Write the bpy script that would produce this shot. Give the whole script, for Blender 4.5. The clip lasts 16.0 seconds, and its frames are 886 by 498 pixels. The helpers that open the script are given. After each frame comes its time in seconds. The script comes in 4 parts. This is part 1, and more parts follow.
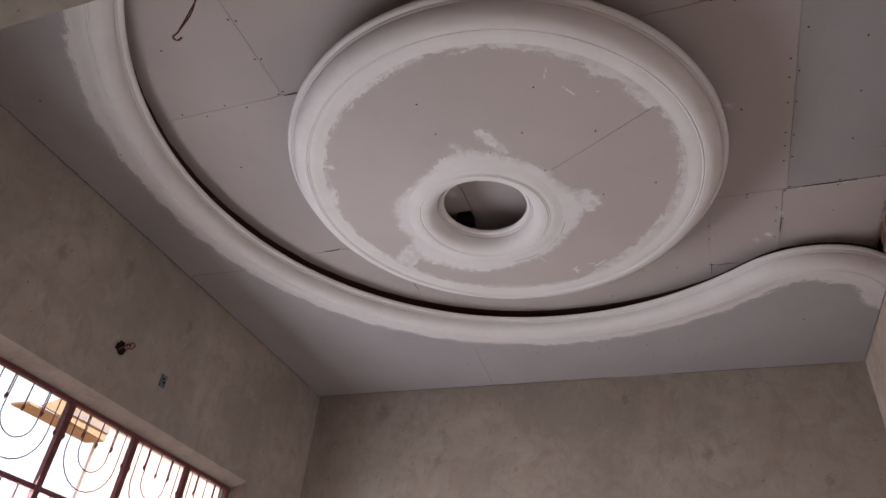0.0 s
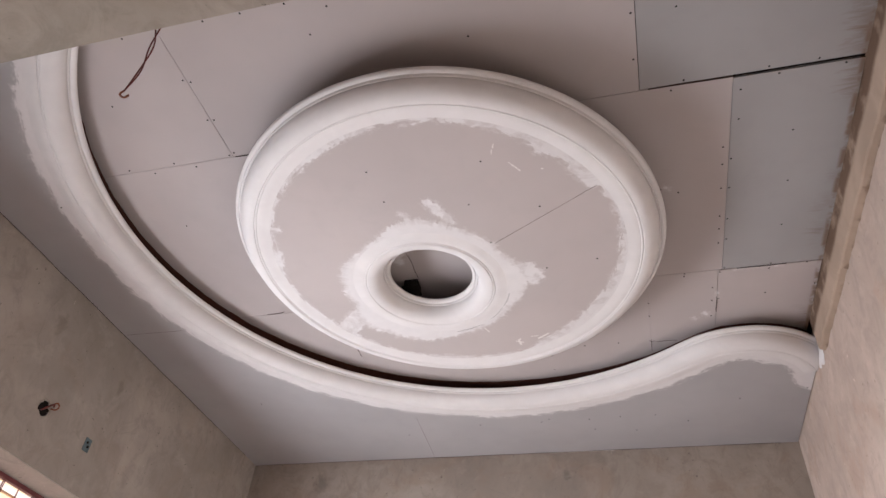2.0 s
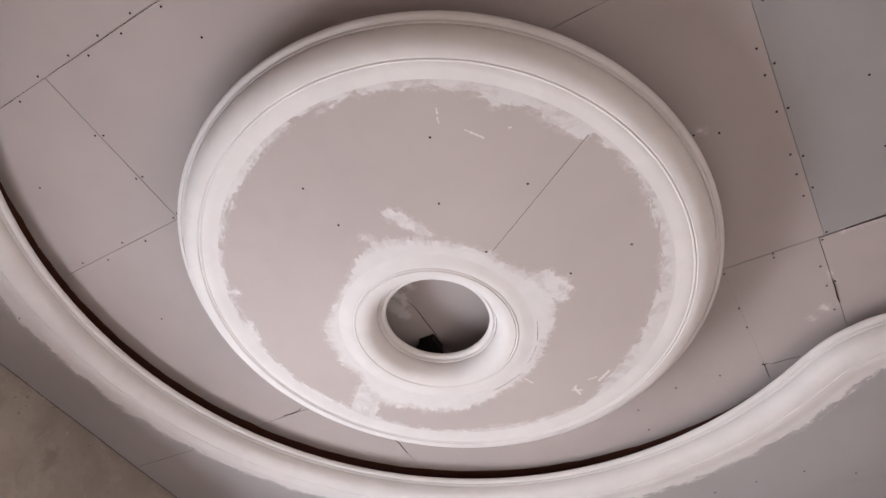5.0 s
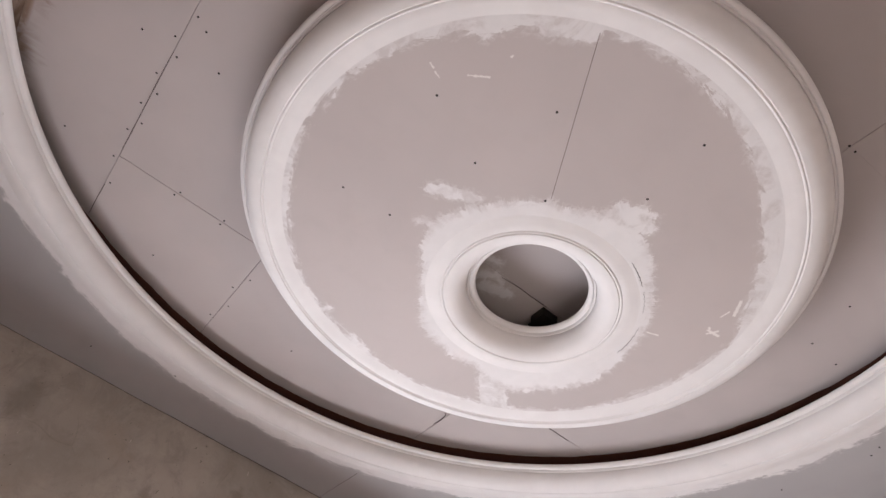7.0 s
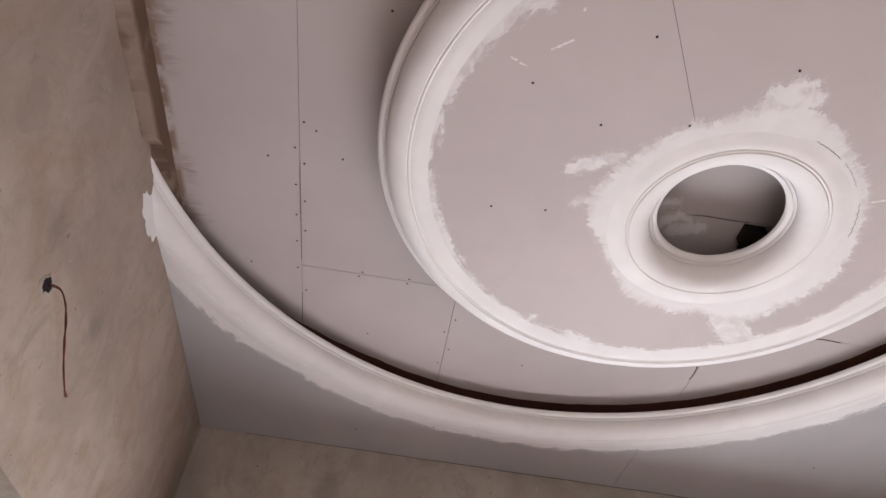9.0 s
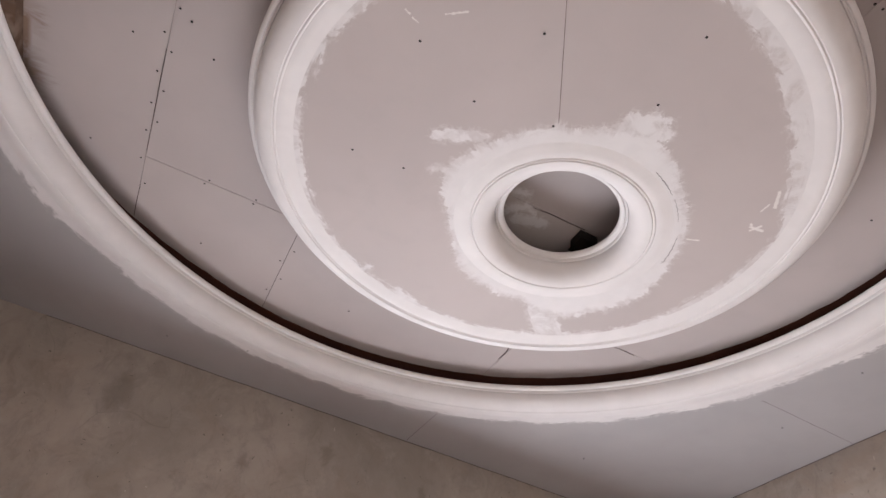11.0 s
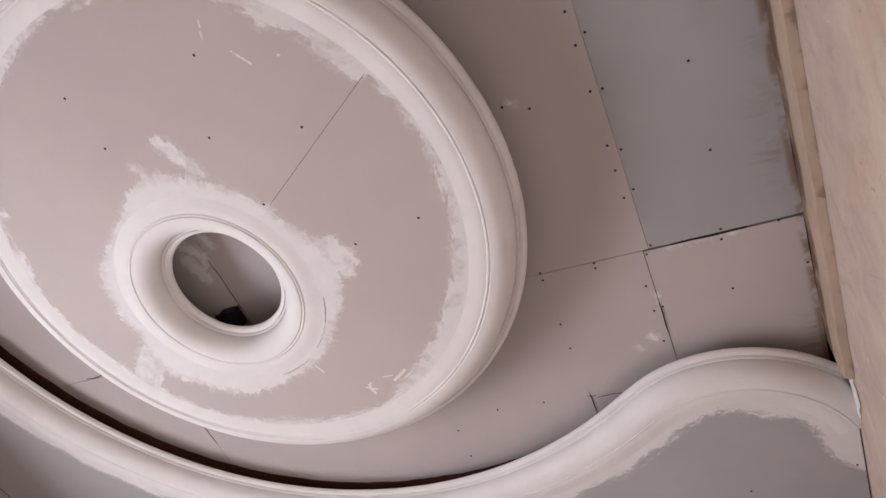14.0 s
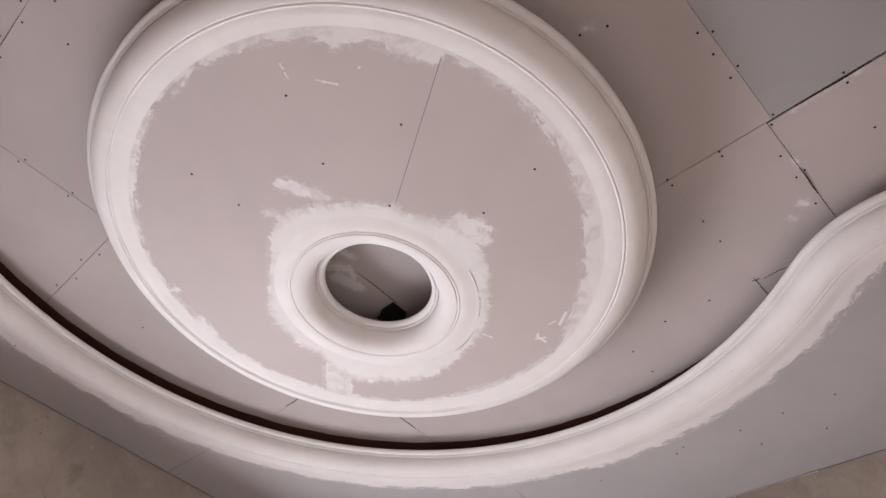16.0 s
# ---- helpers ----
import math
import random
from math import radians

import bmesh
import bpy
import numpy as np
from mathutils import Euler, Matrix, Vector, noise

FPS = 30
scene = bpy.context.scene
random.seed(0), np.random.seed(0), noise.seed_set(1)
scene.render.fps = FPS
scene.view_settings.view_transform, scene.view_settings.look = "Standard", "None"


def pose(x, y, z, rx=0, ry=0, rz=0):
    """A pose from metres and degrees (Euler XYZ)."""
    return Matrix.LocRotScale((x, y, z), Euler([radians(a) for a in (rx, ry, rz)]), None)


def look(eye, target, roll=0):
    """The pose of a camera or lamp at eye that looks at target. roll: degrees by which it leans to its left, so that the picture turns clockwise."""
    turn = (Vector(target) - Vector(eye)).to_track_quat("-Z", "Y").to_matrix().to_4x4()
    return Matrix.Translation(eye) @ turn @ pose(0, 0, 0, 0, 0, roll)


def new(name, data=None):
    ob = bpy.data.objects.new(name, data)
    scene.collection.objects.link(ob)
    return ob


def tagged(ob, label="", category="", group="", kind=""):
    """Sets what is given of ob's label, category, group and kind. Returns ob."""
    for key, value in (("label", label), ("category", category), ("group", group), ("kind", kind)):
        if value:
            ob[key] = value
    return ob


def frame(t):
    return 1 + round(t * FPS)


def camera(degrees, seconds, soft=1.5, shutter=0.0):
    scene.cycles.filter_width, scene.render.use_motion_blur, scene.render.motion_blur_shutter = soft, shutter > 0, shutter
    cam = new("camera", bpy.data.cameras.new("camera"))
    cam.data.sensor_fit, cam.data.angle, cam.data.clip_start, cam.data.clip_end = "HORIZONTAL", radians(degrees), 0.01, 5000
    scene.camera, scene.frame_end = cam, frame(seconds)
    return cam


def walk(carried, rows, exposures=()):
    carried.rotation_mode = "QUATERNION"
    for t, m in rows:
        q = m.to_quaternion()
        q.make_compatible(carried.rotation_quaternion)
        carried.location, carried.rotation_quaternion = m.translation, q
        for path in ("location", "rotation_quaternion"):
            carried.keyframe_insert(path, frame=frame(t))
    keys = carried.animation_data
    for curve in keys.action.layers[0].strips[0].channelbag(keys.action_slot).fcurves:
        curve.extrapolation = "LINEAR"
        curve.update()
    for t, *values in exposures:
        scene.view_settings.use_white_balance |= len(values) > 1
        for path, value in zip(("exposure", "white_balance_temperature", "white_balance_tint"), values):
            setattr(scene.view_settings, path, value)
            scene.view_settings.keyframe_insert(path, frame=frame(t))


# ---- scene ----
cam = camera(65.6, 16.0)
PATH = [
    (0, (2.901, -0.541, 1.204), (2.276, 0.957, 2.372), 6.2),
    (0.5, (2.936, -0.549, 1.194), (2.432, 0.932, 2.44), 6.3),
    (1, (2.95, -0.565, 1.193), (2.521, 0.908, 2.477), 5.9),
    (1.5, (2.938, -0.566, 1.187), (2.501, 0.865, 2.514), 5.8),
    (2, (2.939, -0.54, 1.197), (2.468, 0.875, 2.531), 5.8),
    (2.5, (2.929, -0.498, 1.188), (2.36, 0.922, 2.476), 6.9),
    (3, (2.965, -0.379, 1.184), (2.328, 0.98, 2.506), 3.9),
    (3.5, (3.025, -0.043, 1.221), (2.344, 1.139, 2.683), 4.7),
    (4, (3.101, 0.135, 1.369), (2.369, 1.264, 2.849), 7.2),
    (4.2, (3.132, 0.224, 1.383), (2.419, 1.274, 2.928), 7.7),
    (6.3, (3.267, 0.663, 1.567), (2.31, 1.504, 3.108), 12.9),
    (6.5, (3.312, 0.724, 1.584), (2.208, 1.417, 3.101), 15.4),
    (7, (3.427, 0.969, 1.523), (2.261, 1.54, 3.045), 15.0),
    (7.5, (3.411, 1.037, 1.556), (2.17, 1.407, 3.08), 15.3),
    (8, (3.445, 1.041, 1.593), (2.08, 1.164, 3.05), 9.4),
    (8.2, (3.469, 1.034, 1.598), (2.082, 1.072, 3.038), 7.4),
    (10.3, (3.521, 1.114, 1.564), (2.081, 1.359, 2.931), 9.6),
    (10.5, (3.512, 1.129, 1.561), (2.09, 1.433, 2.934), 10.3),
    (11, (3.55, 1.104, 1.584), (2.156, 1.58, 2.938), 10.3),
    (11.5, (3.56, 1.154, 1.582), (2.236, 1.726, 2.967), 12.6),
    (12, (3.575, 1.191, 1.583), (2.371, 1.892, 3.018), 16.4),
    (12.5, (3.612, 1.186, 1.594), (2.584, 2.001, 3.103), 18.6),
    (13, (3.643, 1.178, 1.592), (2.737, 2.033, 3.157), 20.4),
    (13.5, (3.667, 1.155, 1.584), (2.892, 2.033, 3.206), 18.9),
    (14, (3.681, 1.144, 1.585), (2.974, 2.027, 3.234), 18.8),
    (14.5, (3.692, 1.134, 1.578), (3.005, 1.999, 3.245), 17.3),
    (15, (3.669, 1.14, 1.551), (2.889, 1.938, 3.21), 15.9),
    (15.5, (3.66, 1.078, 1.548), (2.694, 1.946, 3.069), 11.3),
    (16, (3.666, 1.041, 1.543), (2.642, 1.858, 3.054), 10.0),
]
EXPOSURES = [(0, 0.74, 5930, 10), (0.8, 1.37, 5930, 8.5), (2, 1.59, 5930, 8), (3, 1.45, 5930, 8), (4, 1.59, 5940, 8), (6.5, 1.51, 5960, 8.5), (8, 1.55, 5980, 9), (10.5, 1.49, 5970, 9), (12.3, 1.51, 6020, 8.5), (13.5, 1.49, 6040, 11), (15, 1.51, 6030, 11), (16, 1.53, 6000, 9.5)]
walk(cam, [(t, look(eye, target, roll)) for t, eye, target, roll in PATH], EXPOSURES)

# ---- light ----
D_BACK = 4.123  # the back wall
SUN_DIR = Vector((-0.68, 0.10, -0.80)).normalized()
world = bpy.data.worlds.new("world")
scene.world = world
world.use_nodes = True
wn = world.node_tree
sky = wn.nodes.new("ShaderNodeTexSky")
sky.sky_type, sky.sun_disc = "NISHITA", False
sky.sun_elevation, sky.sun_rotation = math.asin(-SUN_DIR.z), math.atan2(-SUN_DIR.x, -SUN_DIR.y)
sky.dust_density = 3.0
# white haze over the whole sky
haze = wn.nodes.new("ShaderNodeMix")
haze.data_type = "RGBA"
haze.inputs[0].default_value = 0.8
haze.inputs[7].default_value = (6.4, 6.15, 6.0, 1)
wn.links.new(sky.outputs[0], haze.inputs[6])
wn.links.new(haze.outputs[2], wn.nodes["Background"].inputs[0])
wn.nodes["Background"].inputs[1].default_value = 0.15


def lamp(name, kind, energy, m, colour=(1, 1, 1), size=None, angle=None):
    data = bpy.data.lights.new(name, kind)
    data.energy, data.color = energy, colour
    if size:
        data.shape, data.size, data.size_y = "RECTANGLE", size[0], size[1]
    if angle:
        data.angle = radians(angle)
    ob = new(name, data)
    ob.matrix_world = m
    return ob


lamp("sun", "SUN", 5.0, look(-8 * SUN_DIR, (0, 0, 0)), (1, 0.95, 0.88), angle=0.5)
# sky light in the window, and in unseen hall and passage openings assumed
lamp("window_skylight", "AREA", 60, look((-0.23, 2.185, 1.62), (1.2, 2.185, 1.25)), (1.0, 0.955, 0.95), (2.4, 1.2))
lamp("hall_skylight", "AREA", 45, look((2.6, -3.9, 1.5), (2.6, -2.4, 0.0)), (1.0, 0.935, 0.895), (2.4, 2.0))
lamp("passage_skylight", "AREA", 17, look((5.9, 2.0, 1.4), (4.6, 2.0, 0.1)), (1.0, 0.94, 0.90), (2.0, 1.8))


# ---- materials ----


class Nodes:
    """A node material under construction."""

    def __init__(self, name, rough=0.8):
        self.mat = bpy.data.materials.new(name)
        self.mat.use_nodes = True
        self.tree = self.mat.node_tree
        self.bsdf = self.tree.nodes["Principled BSDF"]
        self.bsdf.inputs["Roughness"].default_value = rough
        self.bsdf.inputs["Specular IOR Level"].default_value = 0.25
        self.coord = self.add("ShaderNodeTexCoord").outputs["Object"]

    def add(self, kind, **kw):
        n = self.tree.nodes.new(kind)
        for k, v in kw.items():
            setattr(n, k, v)
        return n

    def put(self, sock, value):
        if isinstance(value, bpy.types.NodeSocket):
            self.tree.links.new(value, sock)
        elif isinstance(value, (tuple, list)) and len(value) == 3 and sock.type == "RGBA":
            sock.default_value = (*value, 1)
        else:
            sock.default_value = value

    def math(self, op, a, b=0.0, c=0.0, clamp=False):
        n = self.add("ShaderNodeMath", operation=op, use_clamp=clamp)
        for s, v in zip(n.inputs, (a, b, c)):
            self.put(s, v)
        return n.outputs[0]

    def vec(self, op, a, b=(0, 0, 0), out=0):
        n = self.add("ShaderNodeVectorMath", operation=op)
        self.put(n.inputs[0], a)
        self.put(n.inputs[1], b)
        return n.outputs[out]

    def scaled(self, v, s):
        return self.vec("MULTIPLY", v, s)

    def noise(self, scale, detail=4.0, rough=0.55, vec=None, warp=0.0):
        n = self.add("ShaderNodeTexNoise")
        self.put(n.inputs["Vector"], vec if vec is not None else self.coord)
        n.inputs["Scale"].default_value, n.inputs["Detail"].default_value = scale, detail
        n.inputs["Roughness"].default_value, n.inputs["Distortion"].default_value = rough, warp
        return n.outputs[0]

    def step(self, v, lo, hi, a=0.0, b=1.0):
        n = self.add("ShaderNodeMapRange", interpolation_type="SMOOTHSTEP")
        for s, x in zip(n.inputs, (v, lo, hi, a, b)):
            self.put(s, x)
        return n.outputs[0]

    def mix(self, f, a, b, blend="MIX"):
        n = self.add("ShaderNodeMix", data_type="RGBA", blend_type=blend)
        self.put(n.inputs[0], f)
        self.put(n.inputs[6], a)
        self.put(n.inputs[7], b)
        return n.outputs[2]

    def sep(self, v):
        n = self.add("ShaderNodeSeparateXYZ")
        self.put(n.inputs[0], v)
        return n.outputs

    def bump(self, height, strength=0.3, dist=0.002, onto=None):
        n = self.add("ShaderNodeBump")
        n.inputs["Strength"].default_value, n.inputs["Distance"].default_value = strength, dist
        self.put(n.inputs["Height"], height)
        if onto is not None:
            self.put(n.inputs["Normal"], onto)
        return n.outputs[0]

    def capsule(self, p, a, b, r):
        """Distance in plan from p to a rounded stroke from a to b."""
        a, b = Vector((*a, 0)), Vector((*b, 0))
        d = b - a
        pa = self.vec("SUBTRACT", p, tuple(a))
        h = self.math("MULTIPLY", self.vec("DOT_PRODUCT", pa, tuple(d), 1), 1 / max(d.length_squared, 1e-6), clamp=True)
        n = self.add("ShaderNodeVectorMath", operation="SCALE")
        n.inputs[0].default_value = tuple(d)
        self.put(n.inputs["Scale"], h)
        gap = self.vec("LENGTH", self.vec("SUBTRACT", pa, n.outputs[0]), out=1)
        return self.math("SUBTRACT", gap, r)

    def around(self, v, radii):
        """A radius that changes with the bearing of v in plan; radii at even bearings from due west, anticlockwise."""
        x, y, _ = self.sep(v)
        turn = self.math("ADD", self.math("MULTIPLY", self.math("ARCTAN2", y, x), 1 / math.tau), 0.5)
        ramp = self.add("ShaderNodeValToRGB")
        cr = ramp.color_ramp
        cr.interpolation = "LINEAR"
        ring = list(radii) + [radii[0]]
        for k, r in enumerate(ring):
            e = cr.elements[0] if k == 0 else cr.elements[-1] if k == len(ring) - 1 else cr.elements.new(k / (len(ring) - 1))
            e.color = (r, r, r, 1)
        self.put(ramp.inputs[0], turn)
        return ramp.outputs[0]

    def done(self, colour, normal=None, rough=None):
        self.put(self.bsdf.inputs["Base Color"], colour)
        if normal is not None:
            self.put(self.bsdf.inputs["Normal"], normal)
        if rough is not None:
            self.put(self.bsdf.inputs["Roughness"], rough)
        return self.mat


def flat(n, p):
    """The plan coordinates of p alone."""
    return n.scaled(p, (1, 1, 0))


def board_colour(n, base, tone=0.06):
    """Paper face of plasterboard: faint mottling, scuffs and fibre."""
    big = n.noise(1.3, 3)
    mid = n.noise(9.0, 5, warp=0.4)
    col = n.mix(n.step(big, 0.3, 0.7), tuple(c * (1 - tone) for c in base), tuple(min(1, c * (1 + tone)) for c in base))
    col = n.mix(n.step(mid, 0.45, 0.8, 0, 0.18), col, tuple(c * 0.82 for c in base))
    scuff = n.noise(3.0, 6, 0.65, n.scaled(n.coord, (1, 7, 1)), 1.2)
    return n.mix(n.step(scuff, 0.66, 0.78, 0, 0.16), col, tuple(min(1, c * 1.25) for c in base))


PUTTY = (0.698, 0.675, 0.678)


def putty_over(n, col, sdf, soft=0.012, thin=None):
    """White filler where sdf < 0, torn at its edge; where thin > 0 the coat is scraped down and lets the board through."""
    body = n.step(sdf, -soft, soft * 0.4, 1, 0)
    film = n.step(sdf, -0.004, 0.022, 0.45, 0)
    patchy = n.noise(26, 6, 0.7, warp=1.5)
    film = n.math("MULTIPLY", film, n.step(patchy, 0.42, 0.62))
    worn = n.noise(7, 5, 0.6, warp=0.8)
    cover = n.math("MULTIPLY", body, n.step(worn, 0.28, 0.5, 0.93, 1.0))
    if thin is not None:
        scrape = n.math("MULTIPLY", n.step(thin, -0.012, 0.02), n.step(n.noise(5.5, 5, 0.65, warp=1.4), 0.42, 0.56))
        cover = n.math("MULTIPLY", cover, n.math("SUBTRACT", 1.0, n.math("MULTIPLY", scrape, n.step(patchy, 0.35, 0.65, 0.25, 0.6))))
    mask = n.math("MAXIMUM", cover, film)
    white = n.mix(n.step(n.noise(14, 5), 0.35, 0.7), tuple(c * 0.96 for c in PUTTY), PUTTY)
    return n.mix(mask, col, white), mask


def board(name, base, tone=0.06):
    n = Nodes(name, 0.85)
    return n.done(board_colour(n, base, tone), n.bump(n.noise(220, 3), 0.08, 0.001))


def make_ceiling_board(name, base):
    """Upper ceiling sheets: filler dabs, muddy streaks along the wall edges."""
    n = Nodes(name, 0.85)
    rnd = n.add("ShaderNodeNewGeometry").outputs["Random Per Island"]
    col = board_colour(n, base, 0.05)
    col = n.mix(n.step(rnd, 0, 1, 0, 0.22), col, tuple(c * 0.86 for c in base))
    p = flat(n, n.coord)
    x, y, _ = n.sep(n.coord)
    patch = n.step(n.noise(2.3, 3), 0.42, 0.62)
    streak = n.noise(4.0, 6, 0.72, n.scaled(n.coord, (0.9, 4.5, 1)), 1.6)
    edge = n.math("MULTIPLY", n.step(n.math("ADD", x, n.math("MULTIPLY", streak, 0.34)), 4.04, 4.17, 0, 0.8), patch)
    streak2 = n.noise(4.0, 6, 0.72, n.scaled(n.coord, (4.5, 0.9, 1)), 1.6)
    edge2 = n.math("MULTIPLY", n.step(n.math("SUBTRACT", y, n.math("MULTIPLY", streak2, 0.34)), -0.13, -0.01, 0.8, 0), patch)
    rim = n.math("MAXIMUM", n.step(x, 3.936, 3.958, 0, 0.8), n.step(y, 0.058, 0.085, 0.85, 0))
    edge = n.math("MAXIMUM", edge, n.math("MULTIPLY", rim, n.step(n.noise(12, 4), 0.35, 0.55)))
    col = n.mix(n.math("MAXIMUM", edge, edge2), col, (0.21, 0.13, 0.082))
    wob = n.math("MULTIPLY", n.math("SUBTRACT", n.noise(30, 6, 0.7, warp=1.0), 0.5), 0.09)
    sdf = None
    for a, b, r in DABS:
        s = n.capsule(p, a, b, r)
        sdf = s if sdf is None else n.math("MINIMUM", sdf, s)
    col, mask = putty_over(n, col, n.math("ADD", sdf, wob), 0.02)
    return n.done(col, n.bump(n.noise(220, 3), 0.08, 0.001))


DABS = [((3.55, 2.4455), (3.78, 2.4455), 0.0015), ((3.474, 2.62), (3.472, 2.68), 0.002), ((3.35, 2.83), (3.36, 2.85), 0.010), ((3.41, 2.80), (3.42, 2.82), 0.016), ((1.905, 1.875), (1.925, 1.955), 0.022),
        ((1.80, 1.925), (1.86, 1.99), 0.026), ((1.79, 2.0), (1.82, 2.09), 0.036), ((1.87, 2.0), (1.85, 2.04), 0.018), ((3.22, 1.797), (3.235, 1.805), 0.004)]
BEIGE, GREY, LILAC = (0.468, 0.420, 0.411), (0.362, 0.352, 0.354), (0.384, 0.369, 0.376)
M_BEIGE = make_ceiling_board("beige_plasterboard", BEIGE)
M_GREY = make_ceiling_board("grey_plasterboard", GREY)
# browns of board backs and upstands, taken near black to deepen the hollows' shade
M_KRAFT_SHADE = board("shade_dark_board_back", (0.060, 0.024, 0.017))
M_UPSTAND = board("shade_dark_bent_board", (0.055, 0.022, 0.016))
M_GAP_SHADE = board("gap_shade_brown", (0.085, 0.030, 0.021))
M_SHADE_CRACK = board("dark_shade_and_crack", (0.030, 0.017, 0.014))

DISC, HOLE = (2.156, 1.882), (2.024, 2.059)  # centres in plan of the hanging disc and of its opening


def make_disc_face():
    n = Nodes("disc_plasterboard", 0.85)
    p = flat(n, n.coord)
    col = board_colour(n, BEIGE, 0.04)
    rad = n.vec("SUBTRACT", p, (*DISC, 0))
    r = n.vec("LENGTH", rad, out=1)
    rad2 = n.vec("SUBTRACT", p, (*HOLE, 0))
    r2 = n.vec("LENGTH", rad2, out=1)
    mid = n.math("SUBTRACT", n.noise(15, 5, 0.65, p, 1.2), 0.5)
    fine = n.math("SUBTRACT", n.noise(60, 5, 0.7, p, 0.8), 0.5)
    # strokes of the filling knife run round the rim
    unit = n.vec("NORMALIZE", rad)
    lift = n.add("ShaderNodeCombineXYZ")
    n.put(lift.inputs[2], n.math("MULTIPLY", r, 9.0))
    polar = n.vec("ADD", n.scaled(unit, (2.6, 2.6, 2.6)), lift.outputs[0])
    sweep = n.math("SUBTRACT", n.noise(3.2, 6, 0.66, polar, 0.9), 0.5)
    rim_rag = n.math("ADD", n.math("MULTIPLY", sweep, 0.12), n.math("MULTIPLY", fine, 0.016))
    outer = n.math("ADD", n.math("SUBTRACT", n.around(rad, RIM_EDGE), r), rim_rag)
    # round the opening the knife was pulled outwards
    spikes = n.math("SUBTRACT", n.noise(17, 4, 0.7, n.vec("NORMALIZE", rad2), 0.5), 0.5)
    tips = n.math("ADD", n.math("MULTIPLY", spikes, 0.07), n.math("MULTIPLY", mid, 0.05))
    inner = n.math("ADD", n.math("SUBTRACT", r2, n.around(rad2, HOLE_EDGE)), n.math("ADD", tips, n.math("MULTIPLY", fine, 0.03)))
    sdf = n.math("MINIMUM", outer, inner)
    thin = n.math("MINIMUM", n.math("SUBTRACT", outer, -0.045), n.math("SUBTRACT", inner, -0.03))
    ragged = n.math("ADD", n.math("MULTIPLY", mid, 0.05), n.math("MULTIPLY", fine, 0.035))
    strokes = None
    for a, b, rr in STROKES:
        s = n.capsule(p, a, b, rr)
        strokes = s if strokes is None else n.math("MINIMUM", strokes, s)
    sdf = n.math("MINIMUM", sdf, n.math("ADD", strokes, ragged))
    col, mask = putty_over(n, col, sdf, 0.007, thin)
    for a, b, rr in CHIPS:
        chip = n.math("ADD", n.capsule(p, a, b, rr * 0.6), n.math("MULTIPLY", fine, 0.014))
        col = n.mix(n.step(chip, -0.002, 0.002, 0.9, 0), col, (0.72, 0.69, 0.67))
    relief = n.math("ADD", mask, n.math("MULTIPLY", n.noise(90, 4, vec=n.scaled(p, (1, 2.5, 1))), 0.25))
    return n.done(col, n.bump(relief, 0.25, 0.0015))


# reach of the filler on the face: inwards from the rim, and outwards from the opening
RIM_EDGE = [0.844, 0.826, 0.854, 0.85, 0.843, 0.837, 0.841, 0.847, 0.849, 0.842, 0.836, 0.809, 0.83, 0.852, 0.847, 0.832, 0.823, 0.807, 0.799, 0.803, 0.813, 0.854, 0.849, 0.839, 0.839, 0.847, 0.848, 0.843, 0.842, 0.86]
HOLE_EDGE = [0.468, 0.453, 0.468, 0.444, 0.415, 0.414, 0.439, 0.467, 0.49, 0.473, 0.462, 0.458, 0.462, 0.457, 0.484, 0.515, 0.492, 0.463, 0.451, 0.443, 0.44, 0.437, 0.447, 0.472, 0.491, 0.507, 0.508, 0.53, 0.508, 0.45]
STROKES = [((2.168, 1.482), (2.235, 1.60), 0.022), ((2.20, 1.50), (2.25, 1.63), 0.014), ((2.03, 1.535), (2.085, 1.63), 0.012), ((2.54, 1.99), (2.55, 2.10), 0.035), ((2.50, 1.97), (2.59, 2.04), 0.022), ((2.53, 2.02), (2.60, 2.075), 0.016), ((1.62, 2.22), (1.42, 2.39), 0.060),
           ((2.685, 1.286), (2.729, 1.286), 0.012), ((2.83, 1.40), (2.90, 1.50), 0.03), ((1.345, 1.50), (1.41, 1.53), 0.016)]
CHIPS = [((2.569, 1.320), (2.607, 1.372), 0.0045), ((2.524, 1.213), (2.518, 1.23), 0.0035), ((2.512, 1.24), (2.505, 1.262), 0.0035), ((2.697, 1.379), (2.703, 1.379), 0.004),
         ((2.225, 2.462), (2.242, 2.50), 0.005), ((2.39, 2.60), (2.395, 2.645), 0.009), ((2.375, 2.61), (2.41, 2.625), 0.006), ((2.40, 2.59), (2.385, 2.615), 0.006), ((2.557, 2.562), (2.50, 2.60), 0.009), ((2.499, 2.575), (2.463, 2.575), 0.005)]
M_DISC = make_disc_face()


